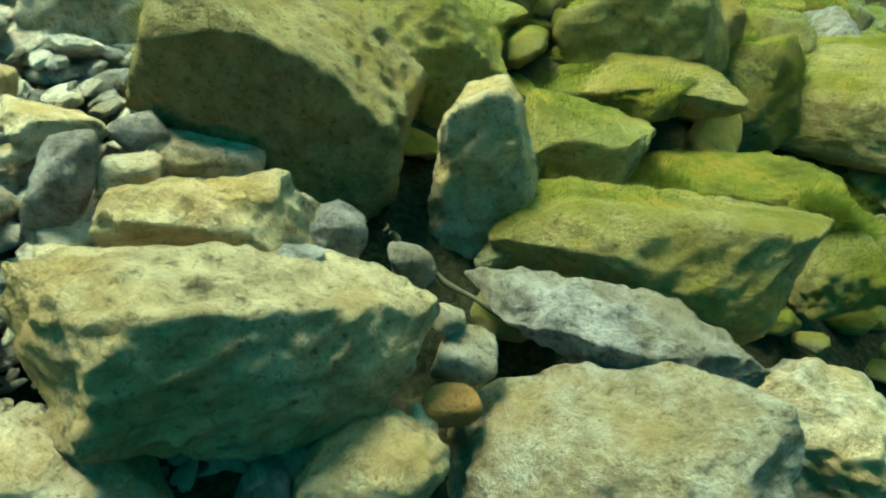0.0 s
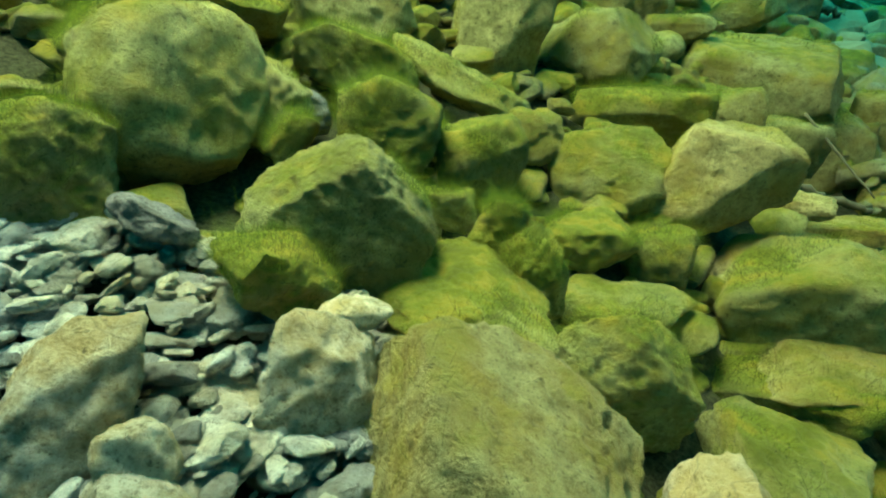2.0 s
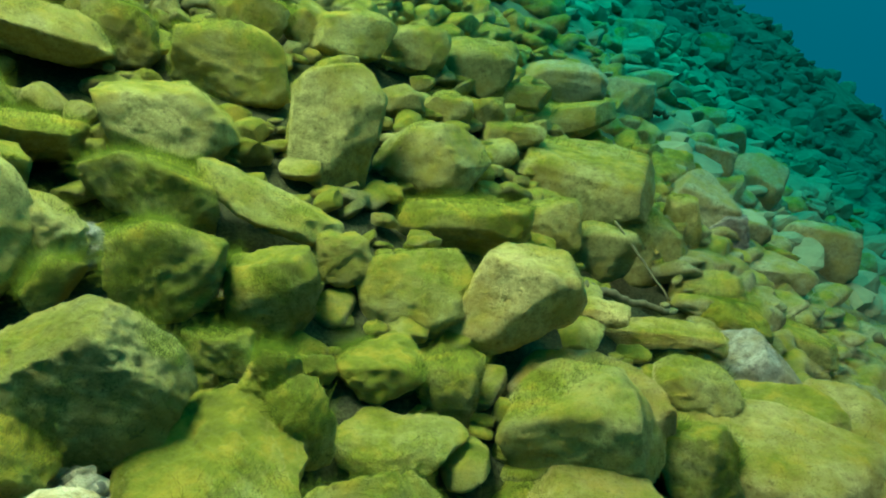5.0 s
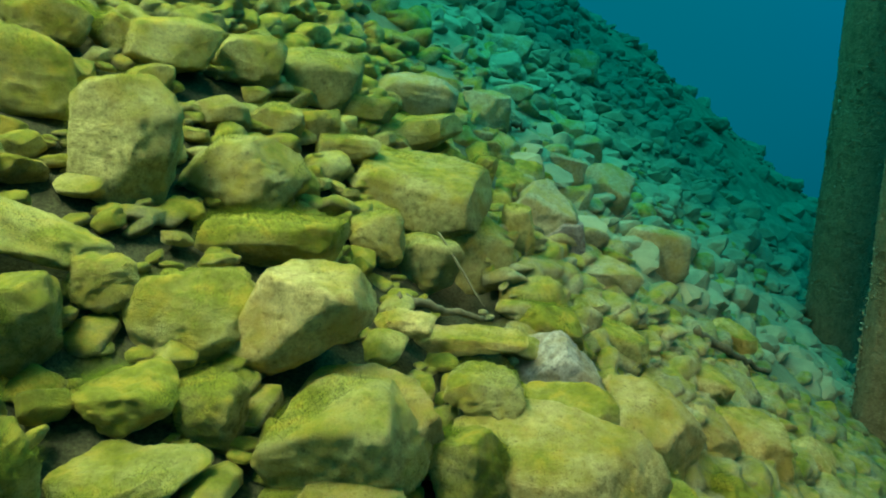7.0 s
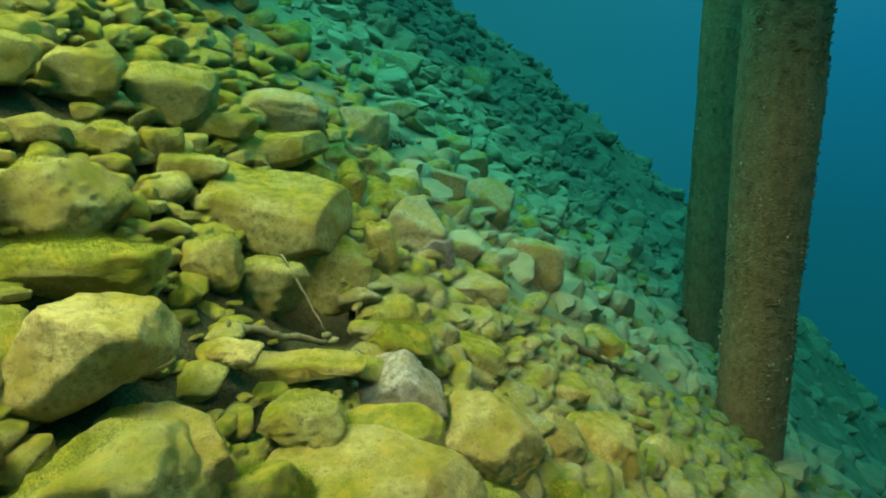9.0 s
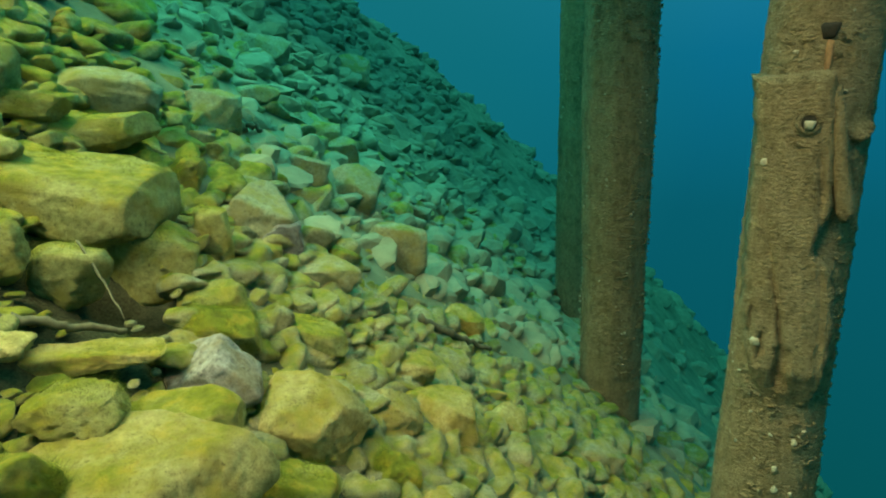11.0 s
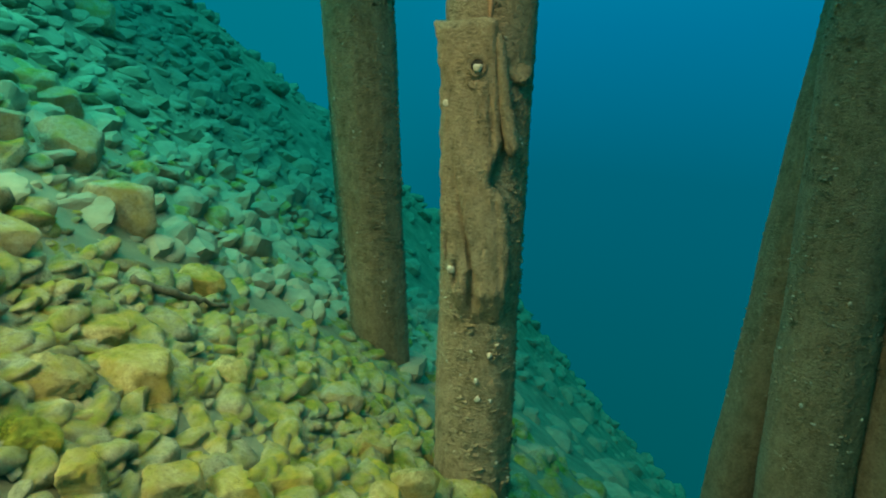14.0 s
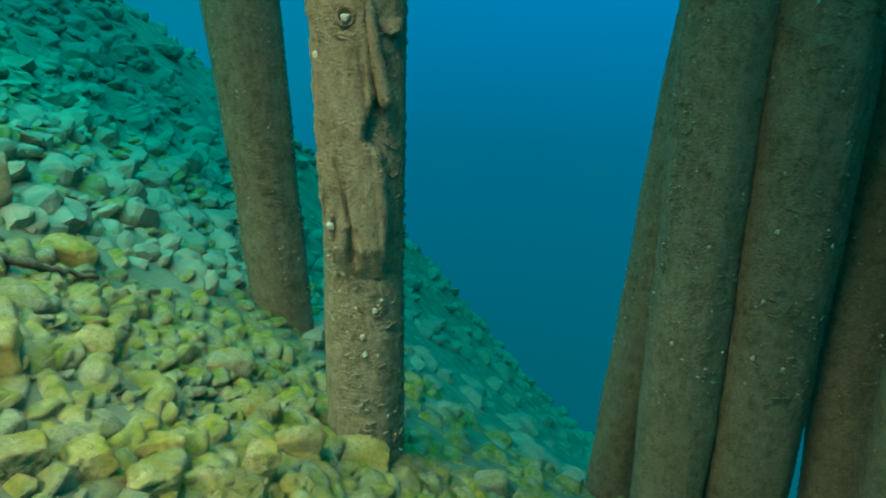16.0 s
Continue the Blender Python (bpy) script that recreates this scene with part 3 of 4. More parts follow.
boulder("silted", "block", 4.42, 3.05, -2.02, 0.37, 0.28, 0.23, 0, 14, -33, 402)
boulder("tan", "block", 3.83, 1.36, -1.90, 0.22, 0.16, 0.11, 0, 40, -40, 403)
boulder("tan", "block", 2.75, 3.31, -0.65, 0.35, 0.25, 0.13, 0, 22, -14, 404)
boulder("mixed", "block", -0.12, 1.55, 0.64, 0.25, 0.21, 0.07, 0, 8, -3, 405)
boulder("bare", "block", -0.73, 0.64, 0.82, 0.11, 0.08, 0.07, 0, 34, 41, 406)
boulder("bare", "block", -0.84, 0.53, 0.85, 0.05, 0.07, 0.12, 0, 54, 51, 407)
boulder("bare", "round", -0.64, 0.47, 0.74, 0.08, 0.06, 0.07, 0, 50, 41, 408)
boulder("bare", "slab", -0.64, 0.52, 0.75, 0.09, 0.06, 0.03, 0, 56, 39, 409)
boulder("bare", "pebble", -0.70, 0.70, 0.82, 0.05, 0.04, 0.05, 0, 36, 38, 410)
boulder("bare", "pebble", -0.62, 0.60, 0.76, 0.06, 0.04, 0.02, 0, 2, 35, 411)
boulder("bare", "block", -0.81, 0.67, 0.87, 0.13, 0.10, 0.06, 0, 50, 46, 412)
boulder("dark", "slab", -0.51, 0.69, 0.73, 0.06, 0.05, 0.06, 0, -16, 25, 413)
boulder("mixed", "round", 0.88, 3.20, 0.53, 0.29, 0.22, 0.33, 0, 10, -0, 414)
boulder("bare", "block", -0.83, 0.59, 0.83, 0.06, 0.04, 0.06, 0, 17, 45, 40)
boulder("mixed", "round", -1.03, 1.71, 1.25, 0.20, 0.14, 0.20, 0, 34, 23, 44)
boulder("algae", "round", -0.33, 1.43, 0.79, 0.14, 0.10, 0.20, -0, 5, 3, 46)
boulder("mixed", "slab", 0.51, 3.93, 1.15, 0.37, 0.26, 0.17, -0, 10, -6, 79)
boulder("dark", "slab", -0.96, 1.76, 1.23, 0.14, 0.10, 0.11, 0, 15, 35, 81)
boulder("mixed", "round", -0.32, 2.14, 1.00, 0.18, 0.12, 0.16, 0, 10, 12, 83)
boulder("algae", "round", -0.55, 1.59, 0.95, 0.16, 0.11, 0.10, 0, 27, 17, 84)
boulder("silted", "block", 3.52, 6.54, -0.06, 0.59, 0.41, 0.58, 0, 21, -33, 85)
boulder("mixed", "round", 1.53, 3.29, 0.20, 0.37, 0.26, 0.17, 0, 2, -25, 87)
boulder("tan", "slab", 0.71, 2.51, 0.51, 0.17, 0.12, 0.07, 0, 10, -18, 91)
boulder("algae", "round", -0.96, 3.69, 1.99, 0.35, 0.24, 0.19, 0, 13, 20, 92)
boulder("algae", "round", -1.33, 2.97, 1.88, 0.25, 0.17, 0.26, 0, 8, 30, 94)
boulder("algae", "slab", -0.68, 3.93, 1.92, 0.27, 0.19, 0.18, 0, 29, 17, 95)
boulder("silted", "round", 5.67, 12.60, 1.42, 0.84, 0.59, 0.66, 0, 6, -24, 96)
boulder("mixed", "slab", 0.69, 4.73, 1.35, 0.40, 0.28, 0.18, -0, 15, -7, 97)
boulder("mixed", "block", 1.64, 3.96, 0.31, 0.24, 0.17, 0.51, 0, 5, -23, 98)
boulder("tan", "slab", 2.79, 2.90, -0.86, 0.46, 0.32, 0.34, -0, 22, -34, 102)
boulder("mixed", "round", 1.66, 2.03, -0.27, 0.35, 0.24, 0.17, 0, 25, -18, 106)
boulder("silted", "block", 2.89, 6.42, 0.39, 0.56, 0.39, 0.32, -0, 15, -12, 109)
boulder("silted", "block", 3.83, 7.83, 0.30, 0.47, 0.33, 0.39, 0, 13, -17, 110)
boulder("silted", "pebble", 6.12, 1.07, -3.75, 0.37, 0.26, 0.34, -0, -5, -58, 121)
boulder("tan", "block", 3.70, 1.58, -1.80, 0.22, 0.13, 0.42, 0, 21, -54, 122)


# ---- smaller stones between the boulders ----
rng_fill = np.random.default_rng(11)
PLACED.append((1.05, 3.22, 0.6))  # the hollow under the overhanging boulder stays open


def free(x, y, r, slack=0.75):
    return all((x - a) ** 2 + (y - c) ** 2 > (slack * q + r * 0.6) ** 2 for a, c, q in PLACED)


def tumble(x, y, z, scale):
    m = pose(x, y, z, rng_fill.uniform(-30, 30), rng_fill.uniform(-30, 30), rng_fill.uniform(0, 360))
    return m @ Matrix.Diagonal((*scale, 1))


def library(kind, count, level, shapes, mat, smooth=True, low=0.45, high=0.75):
    return [stone_mesh(kind, shapes[k % len(shapes)], 1.0, rng_fill.uniform(0.65, 0.95), rng_fill.uniform(low, high), 900 + 37 * k + level, level, mat, smooth) for k in range(count)]


FILL = {
    "algae": library("stone", 12, 4, ("round", "block", "slab"), ROCK["algae"]),
    "mixed": library("stone", 12, 4, ("block", "round", "ridge", "slab"), ROCK["mixed"]),
    "gravel": library("stone", 16, 3, ("block", "slab", "ridge"), ROCK["gravel"], False, 0.24, 0.5),
    "rubble": library("stone", 14, 4, ("block", "slab", "ridge"), ROCK["rubble"], True, 0.4, 0.7),
}
FILL_NAMES = {"algae": "stone", "mixed": "stone", "gravel": "gravel_stone", "rubble": "rubble_stone"}
FILL_LABELS = {
    "algae": "small stone furred with green algae",
    "mixed": "small tan stone with patches of algae",
    "gravel": "loose grey stone in the gravel",
    "rubble": "pale silted stone in the rubble slope",
}


def in_gravel(x, y):
    return -1.45 < x < -0.25 and 0.3 < y < 1.2 and y < 1.5 + 0.9 * (x + 0.25) * -0.2 and x + 0.55 * y < 0.05


def fill_stones(kind, tries, most, x0, x1, y0, y1, small, large, rise, slack, inside=None):
    made = 0
    for _ in range(tries):
        if made >= most:
            break
        x, y = rng_fill.uniform(x0, x1), rng_fill.uniform(y0, y1)
        s = small + (large - small) * rng_fill.random() ** 1.6
        if (inside and not inside(x, y)) or not free(x, y, s / 2, slack):
            continue
        ob = new(FILL_NAMES[kind], FILL[kind][rng_fill.integers(len(FILL[kind]))])
        ob.matrix_world = tumble(x, y, bed(x, y) - rise - 0.12 * s, (s, s, s))
        tagged(ob, FILL_LABELS[kind], "stone", "loose stones of the bank")
        PLACED.append((x, y, s * 0.42))
        made += 1


fill_stones("gravel", 6000, 120, -1.6, 0.0, 0.25, 1.5, 0.04, 0.11, 0.02, 0.5, in_gravel)
fill_stones("algae", 3000, 62, -2.4, 1.3, 0.9, 3.6, 0.10, 0.24, 0.10, 0.80, lambda x, y: not in_gravel(x, y))
fill_stones("mixed", 3000, 56, -1.6, 1.9, 1.2, 4.0, 0.10, 0.22, 0.10, 0.76, lambda x, y: not in_gravel(x, y))
fill_stones("rubble", 9000, 150, 1.2, 4.8, 0.8, 4.2, 0.10, 0.22, 0.05, 0.66)
fill_stones("mixed", 6000, 170, -2.2, 2.6, 3.2, 6.6, 0.14, 0.34, 0.08, 0.70)


def joined_stones(name, kind, count, level, area, small, large, rise, mat, label, inside=None):
    """Stones too many to count, joined in one mesh."""
    shapes = [stone_shape(k, 1.0, rng_fill.uniform(0.6, 0.95), rng_fill.uniform(0.26, 0.56), 500 + 13 * n + level, level) for n, k in enumerate(("block", "slab", "ridge", "slab", "round", "slab", "block", "ridge"))]
    verts, faces, at = [], [], 0
    x0, x1, y0, y1 = area
    while count > 0:
        x, y = rng_fill.uniform(x0, x1), rng_fill.uniform(y0, y1)
        if inside and not inside(x, y):
            continue
        count -= 1
        s = small + (large - small) * rng_fill.random() ** 3.4
        s = min(s, max(0.16, 0.07 * (abs(x) + 0.75 * abs(y))))
        p, f = shapes[rng_fill.integers(len(shapes))]
        m = np.array(tumble(x, y, bed(x, y) - rise - 0.10 * s + rng_fill.normal(0, 0.014), (s, s, s)))
        verts.append(p @ m[:3, :3].T + m[:3, 3])
        faces.append(np.array(f) + at)
        at += len(p)
    verts, faces = np.concatenate(verts), np.concatenate(faces)
    me = bpy.data.meshes.new(name)
    me.from_pydata(verts.tolist(), [], faces.tolist())
    me.polygons.foreach_set("use_smooth", [level > 2 and kind != "gravel" and mat is not HAZED_SILT] * len(me.polygons))
    me.materials.append(mat)
    return tagged(new(name, me), label, kind, kind="stuff")


joined_stones("gravel", "gravel", 1500, 3, (-1.7, 0.3, 0.2, 1.6), 0.03, 0.09, 0.045, ROCK["gravel_joined"], "grey gravel between the boulders", in_gravel)
joined_stones("fine_gravel", "gravel", 1800, 2, (-1.7, 0.3, 0.2, 1.6), 0.014, 0.04, 0.085, ROCK["gravel_joined"], "fine grey gravel between the boulders", in_gravel)
joined_stones("rubble", "rubble", 2300, 3, (1.1, 5.8, 0.2, 4.6), 0.045, 0.36, 0.045, ROCK["rubble_joined"], "pale silted rubble covering the slope", lambda x, y: free(x, y, 0.05, 0.45))
joined_stones("bank_stones", "stones", 760, 3, (-2.6, 2.2, 0.9, 3.0), 0.07, 0.20, 0.135, ROCK["mixed_joined"], "algae-tinged stones deep in the gaps of the bank", lambda x, y: not in_gravel(x, y) and free(x, y, 0.08, 0.62))
joined_stones("upper_stones", "stones", 520, 3, (-2.6, 2.4, 3.0, 6.5), 0.10, 0.36, 0.09, ROCK["mixed_joined"], "algae-tinged stones filling the gaps of the upper bank", lambda x, y: free(x, y, 0.08, 0.5))
joined_stones("mid_rubble", "rubble", 2500, 3, (1.8, 9.0, 0.0, 10.0), 0.07, 0.50, 0.085, ROCK["rubble_joined"], "silted rubble of the middle slope", lambda x, y: x + 0.75 * y > 3.8)
joined_stones("far_rubble", "rubble", 4200, 2, (1.2, 27.0, -1.5, 33.0), 0.12, 1.0, 0.10, HAZED_SILT, "rubble of the slope fading into deep water", lambda x, y: x + 0.75 * y > 9.5)
joined_stones("distant_rubble", "rubble", 3000, 3, (1.5, 10.5, 5.0, 17.0), 0.14, 0.7, 0.07, HAZED_SILT, "close-packed rubble of the far slope", lambda x, y: x + 0.3 * y > 4.0)
joined_stones("upper_rubble", "rubble", 1200, 3, (-4.5, 3.6, 3.2, 15.0), 0.16, 0.66, 0.08, ROCK["mixed_joined"], "algae-tinged stones of the upper bank", lambda x, y: (y > 4.2 or x < -1.6) and x + 0.3 * y < 4.2)

joined_stones("near_rubble", "rubble", 2600, 2, (-4.0, 7.0, -4.5, 0.9), 0.07, 0.24, 0.08, ROCK["rubble_joined"], "small stones of the bank below the path", lambda x, y: not in_gravel(x, y) and free(x, y, 0.05, 0.8) and abs(x) + abs(y) > 0.7)


# ---- twigs and sunken wood ----
def branch(name, label, radius, seed, *ends):
    """A bent, tapering stick through the given points."""
    rng = np.random.default_rng(seed)
    points = [Vector(p) for p in ends]
    line = []
    for a, c in zip(points, points[1:]):
        line += [a.lerp(c, k / 8) for k in range(8)]
    line.append(points[-1])
    verts, faces, sides = [], [], 9
    for i, p in enumerate(line):
        ahead = (line[min(i + 1, len(line) - 1)] - line[max(i - 1, 0)]).normalized()
        one = ahead.orthogonal().normalized()
        two = ahead.cross(one)
        p = p + Vector(rng.normal(0, radius * 0.25, 3))
        r = radius * (1 - 0.55 * i / len(line)) * rng.uniform(0.85, 1.15)
        verts += [p + (one * math.cos(a) + two * math.sin(a)) * r for a in [2 * math.pi * k / sides for k in range(sides)]]
    for i in range(len(line) - 1):
        for k in range(sides):
            faces.append((i * sides + k, i * sides + (k + 1) % sides, (i + 1) * sides + (k + 1) % sides, (i + 1) * sides + k))
    faces += [tuple(range(sides))[::-1], tuple((len(line) - 1) * sides + k for k in range(sides))]
    ob = mesh_object(name, [tuple(v) for v in verts], faces, SUNKEN)
    return tagged(ob, label, "branch")


branch("twig", "thin bare twig wedged between two boulders", 0.007, 1, (-0.19, 0.67, 0.56), (-0.12, 0.64, 0.49), (-0.01, 0.60, 0.42))
branch("stick", "thin slanting stick in the hollow under a boulder", 0.008, 2, (0.96, 3.18, 0.72), (1.05, 2.98, 0.54), (1.11, 2.80, 0.40))
branch("sunken_branch", "dark sunken branch lying across the stones", 0.028, 3, (0.66, 2.72, 0.56), (0.88, 2.76, 0.44), (1.12, 2.81, 0.33))
branch("sunken_branch", "dark sunken branch half buried in rubble", 0.045, 4, (3.25, 4.1, -0.70), (3.6, 4.1, -0.98), (3.98, 4.1, -1.24))
branch("driftwood", "short piece of driftwood far up the bank", 0.06, 5, (2.2, 6.6, 1.10), (2.33, 6.5, 1.0), (2.5, 6.4, 0.88))

# ---- wooden posts ----
POSTS = []


def crust(ang, z, phase, rng):
    """Lumps of silt and growth on a pile."""
    a = np.sin(17 * ang + 23 * z + phase[0]) * np.sin(11 * ang - 31 * z + phase[5]) + np.sin(29 * ang + 7 * z) * np.sin(47 * z + 5 * ang + phase[1])
    return 0.010 * a + 0.03 * np.clip(a - 1.0, 0, 1) + rng.normal(0, 0.004, len(ang))


def pile(x0, y0, x1, y1, radius, seed, label, top=2.6):
    """A thick round pile from below the bed up to the top; x0, y0: its axis at z = 0.8; x1, y1: at z = -2."""
    rng = np.random.default_rng(seed)
    base = bed(x1, y1) - 0.6
    rings, sides = 220, 80
    zs = np.linspace(base, top, rings)
    ang = np.linspace(0, 2 * np.pi, sides, endpoint=False)
    verts = []
    phase = rng.uniform(0, 6.28, 6)
    for z in zs:
        k = (z - 0.8) / -2.8
        cx, cy = x0 + (x1 - x0) * k, y0 + (y1 - y0) * k
        lobes = 1 + 0.035 * np.sin(2 * ang + phase[0] + 0.4 * z) + 0.025 * np.sin(3 * ang + phase[1] - 0.7 * z) + 0.012 * np.sin(9 * ang + phase[2] + 0.3 * z)
        lobes += 0.02 * math.sin(1.7 * z + phase[3]) + 0.012 * math.sin(4.1 * z + phase[4]) + crust(ang, z, phase, rng)
        for a, s in zip(ang, lobes):
            verts.append((cx + radius * s * math.cos(a), cy + radius * s * math.sin(a), z))
    faces = [(i * sides + j, i * sides + (j + 1) % sides, (i + 1) * sides + (j + 1) % sides, (i + 1) * sides + j) for i in range(rings - 1) for j in range(sides)]
    faces.append(tuple((rings - 1) * sides + j for j in range(sides)))
    ob = mesh_object("jetty_post", verts, faces, WOOD)
    tagged(ob, label, "post", "posts of the old jetty")
    POSTS.append((ob, (x0, y0, x1, y1, radius, seed)))
    return ob


first_pile = pile(5.62, 2.28, 5.17, 1.96, 0.34, 1, "thick silted wooden post with a plank bolted to it")
pile(6.56, 5.05, 6.57, 5.01, 0.42, 2, "thick round wooden post crusted with silt")
pile(8.47, 7.74, 8.45, 7.76, 0.46, 3, "distant wooden post dim in blue water")
pile(8.27, 0.05, 8.27, -0.18, 0.43, 4, "dark wooden post with small growths, in a tight cluster")
pile(8.36, -0.67, 8.51, -0.97, 0.46, 5, "dark wooden post with small growths, in a tight cluster")
pile(9.08, 0.34, 9.07, 0.39, 0.40, 6, "slender dark wooden post behind its neighbour in the cluster")
pile(9.09, -1.34, 9.04, -1.81, 0.42, 7, "shaded wooden post at the back of the cluster")
pile(8.14, -1.95, 8.06, -2.35, 0.42, 8, "shaded wooden post at the edge of the cluster")


def part(name, bm, mat, parent, label=""):
    me = bpy.data.meshes.new(name)
    bm.to_mesh(me)
    bm.free()
    me.polygons.foreach_set("use_smooth", [True] * len(me.polygons))
    me.materials.append(mat)
    ob = new(name, me)
    ob.parent = parent
    return tagged(ob, label)


# the plank, its bolt and the worn head of the first pile; across: to the right as one faces the plank, out: towards one
ACROSS, OUT = Vector((0.62, -0.78, 0)).normalized(), Vector((-0.78, -0.62, 0)).normalized()


def on_pile(across, out, z):
    k = (z - 0.8) / -2.8
    return Vector((5.62 - 0.45 * k, 2.28 - 0.32 * k, z)) + ACROSS * across + OUT * out


def along(z, *stops_given):
    """A value that runs from stop to stop (height, value), smoothly."""
    return float(np.interp(z, [h for h, _ in stops_given], [v for _, v in stops_given]))


def plank_edges(z):
    """How far the plank reaches to both sides at a height: broad on top, bitten by a cavity, and a tongue below."""
    left = along(z, (-1.02, -0.13), (-0.8, -0.24), (-0.3, -0.33), (0.3, -0.35), (0.9, -0.365), (1.34, -0.425))
    right = along(z, (-1.02, 0.20), (-0.5, 0.235), (-0.1, 0.20), (0.0, 0.17), (0.06, 0.12), (0.11, 0.06), (0.2, 0.05), (0.34, 0.11), (0.45, 0.13), (1.0, 0.08), (1.34, 0.045))
    return left + 0.006 * math.sin(23 * z) + 0.004 * math.sin(61 * z), right + 0.006 * math.sin(31 * z + 1)


def plank():
    rows_n, cols = 150, 40
    bm = bmesh.new()
    grid = []
    top, foot = 1.30, -1.02
    for i in range(rows_n + 1):
        z = foot + (top - foot) * i / rows_n
        left, right = plank_edges(z)
        row = []
        for j in range(cols + 1):
            u = j / cols
            x = left + (right - left) * u
            edge = min(1.0, min(u, 1 - u) * 11, (top - z) * 16 + 0.1)
            wander = 0.012 * noise.noise((0, z * 5, 5)) + 0.006 * noise.noise((0, z * 17, 9))
            split = along(z, (-0.85, -0.05), (-0.53, -0.07), (0.35, -0.255), (0.5, -0.275)) + wander
            deep = along(z, (-0.9, 0.0), (-0.78, 0.10), (-0.45, 0.075), (0.0, 0.03), (0.4, 0.0))
            crack = deep * math.exp(-((x - split) / (0.016 + 0.02 * (z < -0.55))) ** 2)
            crack += 0.05 * math.exp(-((x + 0.275 + wander) / 0.010) ** 2) * along(z, (-0.55, 0), (-0.45, 1), (-0.32, 1), (-0.25, 0))
            crack += 0.05 * math.exp(-((x + 0.20 - wander) / 0.014) ** 2) * along(z, (-0.72, 0), (-0.62, 1), (-0.52, 1), (-0.45, 0))
            crack += 0.025 * math.exp(-((x - 0.02 - 0.10 * (0.75 - z) - wander) / 0.018) ** 2) * along(z, (0.3, 0.6), (0.5, 1), (0.72, 1), (0.8, 0))
            step = 0.022 * along(x, (split - 0.012, 0.0), (split + 0.012, 1.0)) * along(z, (-0.8, 1.0), (0.2, 1.0), (0.4, 0.0))
            depth = 0.375 + 0.06 * math.sqrt(max(edge, 0)) - 0.05 * (x / 0.3) ** 2 - crack + step - 0.15 * max(0, (-0.72 - z) / 0.30)
            depth += 0.010 * noise.noise((x * 12, z * 6, 2)) + 0.007 * noise.noise((x * 40, z * 34, 7))
            slant = 0.10 * (x + 0.2) * max(0.0, (z - 1.0) / 0.30) - 0.03 * max(0.0, u - 0.9) * 10 * max(0.0, (z - 1.15) / 0.15)
            row.append(bm.verts.new(on_pile(x, depth, z + slant)))
        rear = [bm.verts.new(on_pile(left + (right - left) * j / cols, 0.10, z)) for j in (cols, 0)]
        grid.append(row + rear)
    width = cols + 3
    for i in range(rows_n):
        for j in range(width):
            k = (j + 1) % width
            bm.faces.new((grid[i][j], grid[i][k], grid[i + 1][k], grid[i + 1][j]))
    bm.faces.new(grid[0][::-1])
    bm.faces.new(grid[-1])
    part("plank", bm, WOOD, first_pile, "split weathered plank with a rounded top")


def strip():
    """A batten along the edge of the plank, broken off above the cavity."""
    bm = bmesh.new()
    loops, around, steps_n = [], 14, 46
    for i in range(steps_n + 1):
        k = i / steps_n
        z = 1.22 - 0.88 * k
        mid = along(z, (0.34, 0.215), (0.7, 0.14), (1.22, 0.062))
        half = along(k, (0.0, 0.025), (0.12, 0.040), (0.8, 0.056), (0.94, 0.052), (1.0, 0.026))
        out = along(k, (0.0, 0.36), (0.2, 0.385), (1.0, 0.372))
        loops.append([bm.verts.new(on_pile(mid + half * math.cos(q) * (1 + 0.12 * noise.noise((z * 9, q, 1))), out + 1.15 * half * math.sin(q) + 0.008 * noise.noise((z * 22, 3 * q, 4)), z + 0.03 * math.cos(q) * (k - 0.5)))
                      for q in [2 * math.pi * j / around for j in range(around)]])
    for i in range(steps_n):
        for j in range(around):
            k = (j + 1) % around
            bm.faces.new((loops[i][j], loops[i][k], loops[i + 1][k], loops[i + 1][j]))
    bm.faces.new(loops[0][::-1])
    bm.faces.new(loops[-1])
    part("batten", bm, WOOD, first_pile, "broken wooden batten along the plank")


def ring(name, across, out, z, major, minor, mat, parent, label="", arc=1.0, start=0.0):
    bm = bmesh.new()
    around, tube = 28, 10
    loops = []
    for i in range(around + (arc < 1)):
        a = start + 2 * math.pi * arc * i / around
        loops.append([bm.verts.new(on_pile(across + (major + minor * math.cos(b)) * math.cos(a), out + minor * math.sin(b), z + (major + minor * math.cos(b)) * math.sin(a)))
                      for b in [2 * math.pi * j / tube for j in range(tube)]])
    for i in range(len(loops) - (arc < 1)):
        for j in range(tube):
            n, k = (i + 1) % len(loops), (j + 1) % tube
            bm.faces.new((loops[i][j], loops[n][j], loops[n][k], loops[i][k]))
    return part(name, bm, mat, parent, label)


def knob(name, across, out, z, rx, ry, rz, mat, parent, label="", seed=3):
    p, faces = stone_shape("round", 1.0, 1.0, 1.0, seed, 3)
    bm = bmesh.new()
    vs = [bm.verts.new(on_pile(across + q[0] * rx, out + q[1] * ry, z + q[2] * rz)) for q in p]
    for f in faces:
        bm.faces.new([vs[k] for k in f])
    return part(name, bm, mat, parent, label)


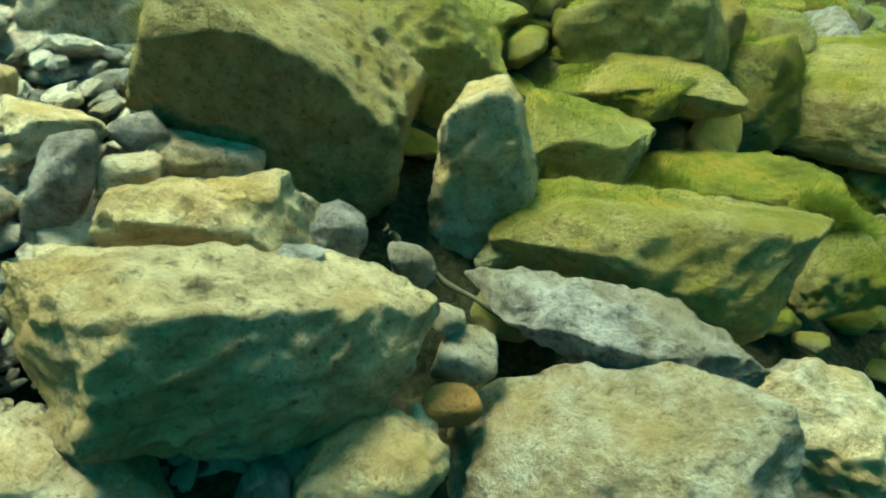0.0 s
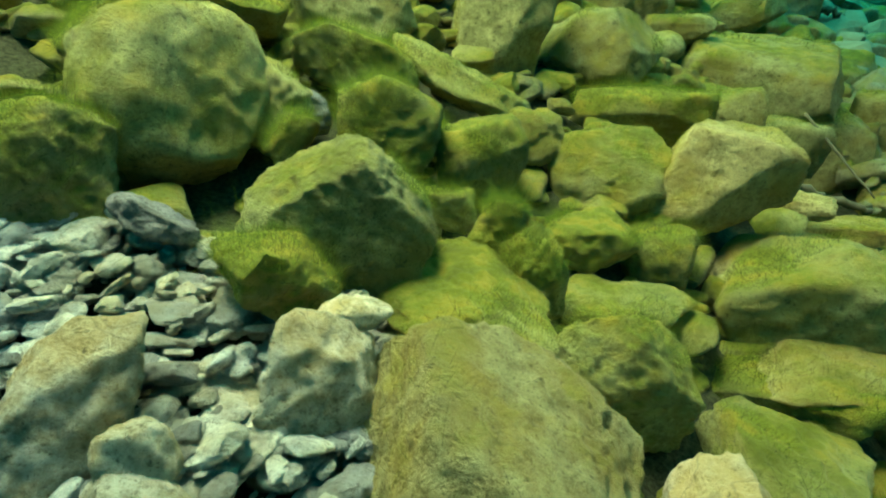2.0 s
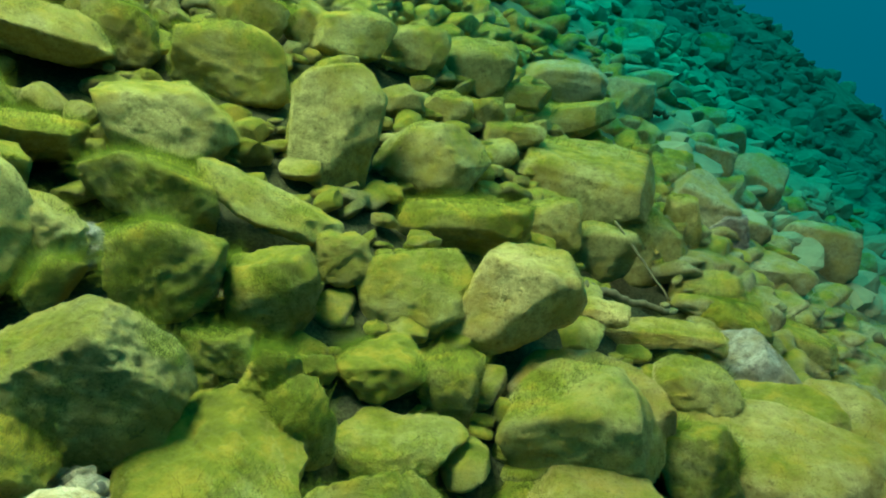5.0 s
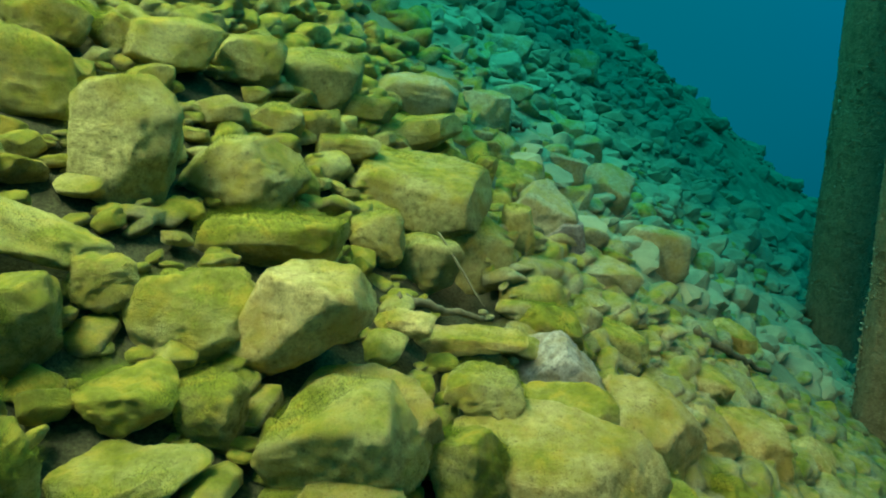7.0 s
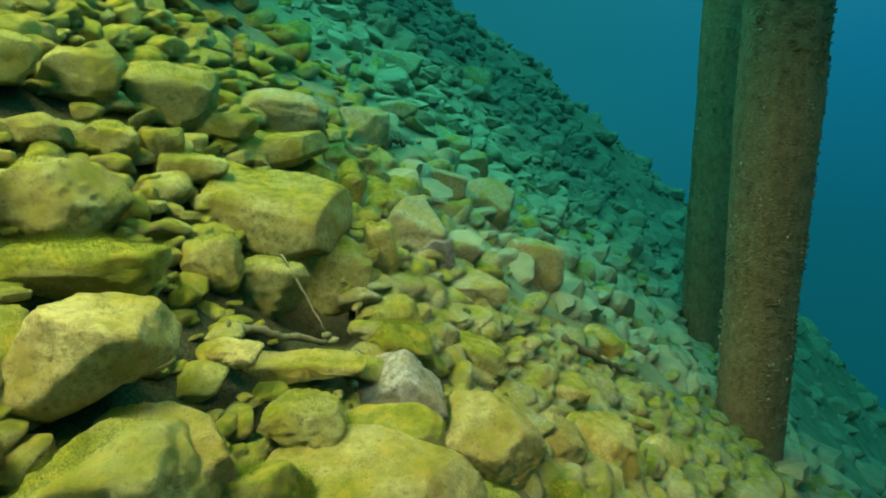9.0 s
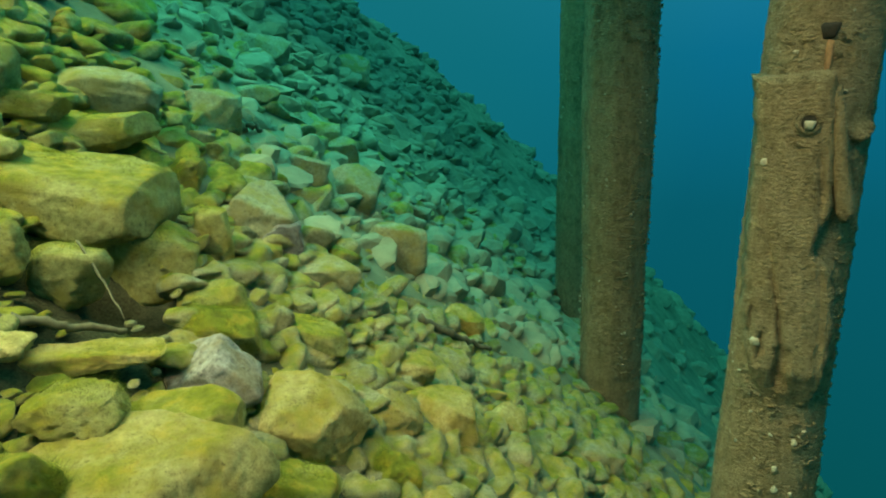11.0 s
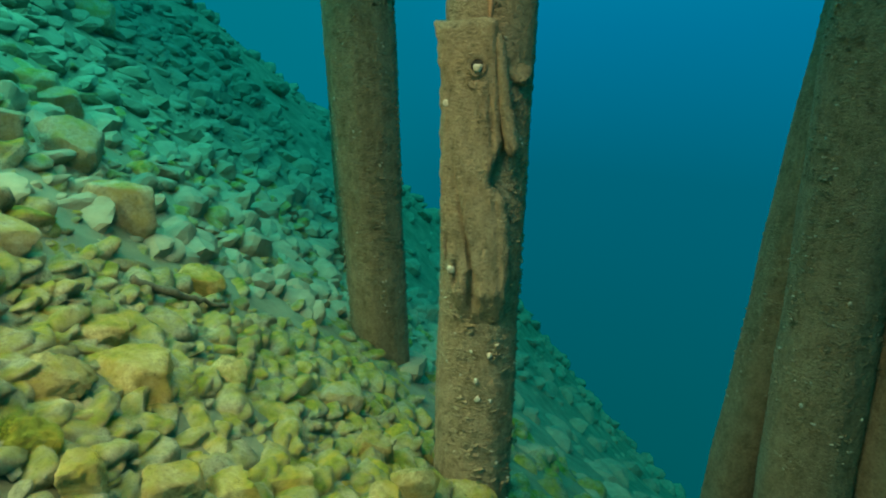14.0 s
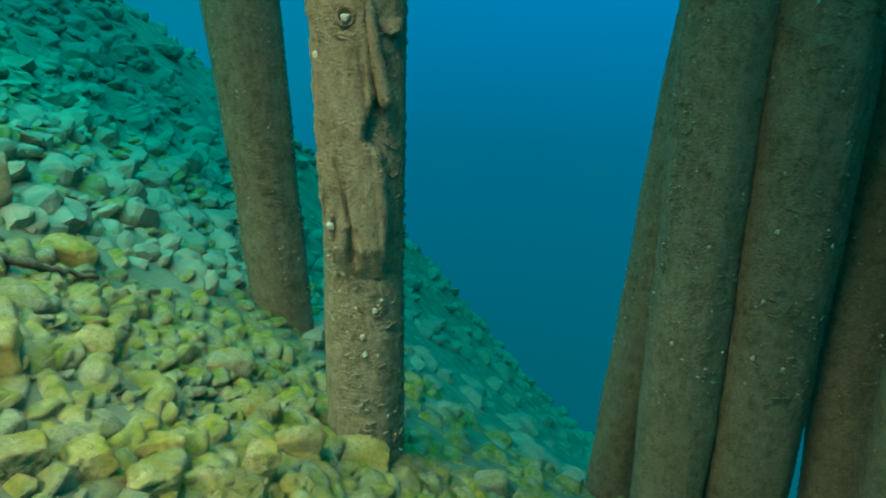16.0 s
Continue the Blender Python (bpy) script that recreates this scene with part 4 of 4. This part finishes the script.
plank()
strip()
ring("bolt_ring", -0.08, 0.432, 0.985, 0.062, 0.016, WOOD, first_pile, "silted rim round the bolt")
knob("bolt_socket", -0.08, 0.415, 0.985, 0.105, 0.045, 0.125, HOLE_SHADE, first_pile, "dark lump painted as shade of the bolt hole")
knob("bolt_nut", -0.075, 0.440, 0.972, 0.050, 0.06, 0.055, GROWTH, first_pile, "silt-covered nut")
ring("bolt_washer", -0.08, 0.428, 0.94, 0.105, 0.012, WOOD, first_pile, "edge of a buried washer", 0.3, 4.0)
knob("bolt_hole", -0.005, 0.325, 1.565, 0.085, 0.06, 0.10, HOLE_SHADE, first_pile, "dark lump painted as shade of an empty hole")
knob("iron_strap", 0.0, 0.335, 1.40, 0.034, 0.045, 0.20, RUST, first_pile, "rusty stub of an iron strap")
knob("broken_ledge", 0.21, 0.14, 0.91, 0.19, 0.34, 0.15, WOOD, first_pile, "broken ledge of the pile", 8)


def growths(post, x0, y0, x1, y1, radius, seed, count):
    """Small rough clumps that grow on a post."""
    rng = np.random.default_rng(seed + 70)
    for n in range(count):
        z, a = rng.uniform(-2.4, 1.2), math.radians(rng.uniform(150, 280))
        k = (z - 0.8) / -2.8
        s = rng.uniform(0.015, 0.035)
        p, faces = stone_shape("round", 1.0, 1.0, 1.0, seed * 31 + n, 3)
        bm = bmesh.new()
        cx, cy = x0 + (x1 - x0) * k + radius * 1.01 * math.cos(a), y0 + (y1 - y0) * k + radius * 1.01 * math.sin(a)
        vs = [bm.verts.new((cx + q[0] * s, cy + q[1] * s, z + q[2] * s * 1.3)) for q in p]
        for f in faces:
            bm.faces.new([vs[i] for i in f])
        part("growth", bm, GROWTH, post, "small pale growth")


def crust_flakes(post, x0, y0, x1, y1, radius, seed, count, name, mat, label, size):
    """Flat scales of silt and growth that stand off the wood, too many to count."""
    rng = np.random.default_rng(seed + 170 + count)
    d, faces = ball(2)
    z, a = rng.uniform(-3.2, 2.4, count), np.radians(rng.uniform(110, 330, count))
    k = (z - 0.8) / -2.8
    clump = np.sin(5.1 * a + 2.3 * z + seed) * np.sin(3.7 * z - 2.9 * a) + rng.normal(0, 0.45, count)
    z, a, k = z[clump > 0], a[clump > 0], k[clump > 0]
    wide, high, deep = size * rng.gamma(3, 0.0075, len(z)).clip(0.008, 0.05), rng.uniform(0.004, 0.014, len(z)), rng.uniform(0.005, 0.018, len(z))
    verts = []
    for n in range(len(z)):
        c, q = math.cos(a[n]), math.sin(a[n])
        p = d * (1 + 0.25 * rng.normal(size=(len(d), 1)).clip(-1, 1))
        side, out, up = p[:, 0] * wide[n], p[:, 1] * deep[n] + radius * 1.015, p[:, 2] * high[n] + p[:, 0] * wide[n] * rng.uniform(-0.4, 0.4)
        verts.append(np.stack([x0 + (x1 - x0) * k[n] + out * c - side * q, y0 + (y1 - y0) * k[n] + out * q + side * c, z[n] + up], 1))
    many = len(d)
    allfaces = np.concatenate([np.array(faces) + many * n for n in range(len(z))])
    me = bpy.data.meshes.new(name)
    me.from_pydata(np.concatenate(verts).tolist(), [], allfaces.tolist())
    me.polygons.foreach_set("use_smooth", [True] * len(me.polygons))
    me.materials.append(mat)
    ob = new(name, me)
    ob.parent = post
    tagged(ob, label, kind="stuff")


for post, values in POSTS:
    growths(post, *values, 10)
    crust_flakes(post, *values, 1400, "crust", WOOD, "scales of silt and growth on the wood", 1.0)
    crust_flakes(post, *values, 240, "growth_specks", GROWTH, "pale specks of growth on the wood", 0.5)
knob("growth", -0.305, 0.36, 0.72, 0.045, 0.05, 0.055, GROWTH, first_pile, "small pale growth", 5)
knob("growth", -0.235, 0.39, -0.535, 0.05, 0.05, 0.06, GROWTH, first_pile, "small pale growth", 6)
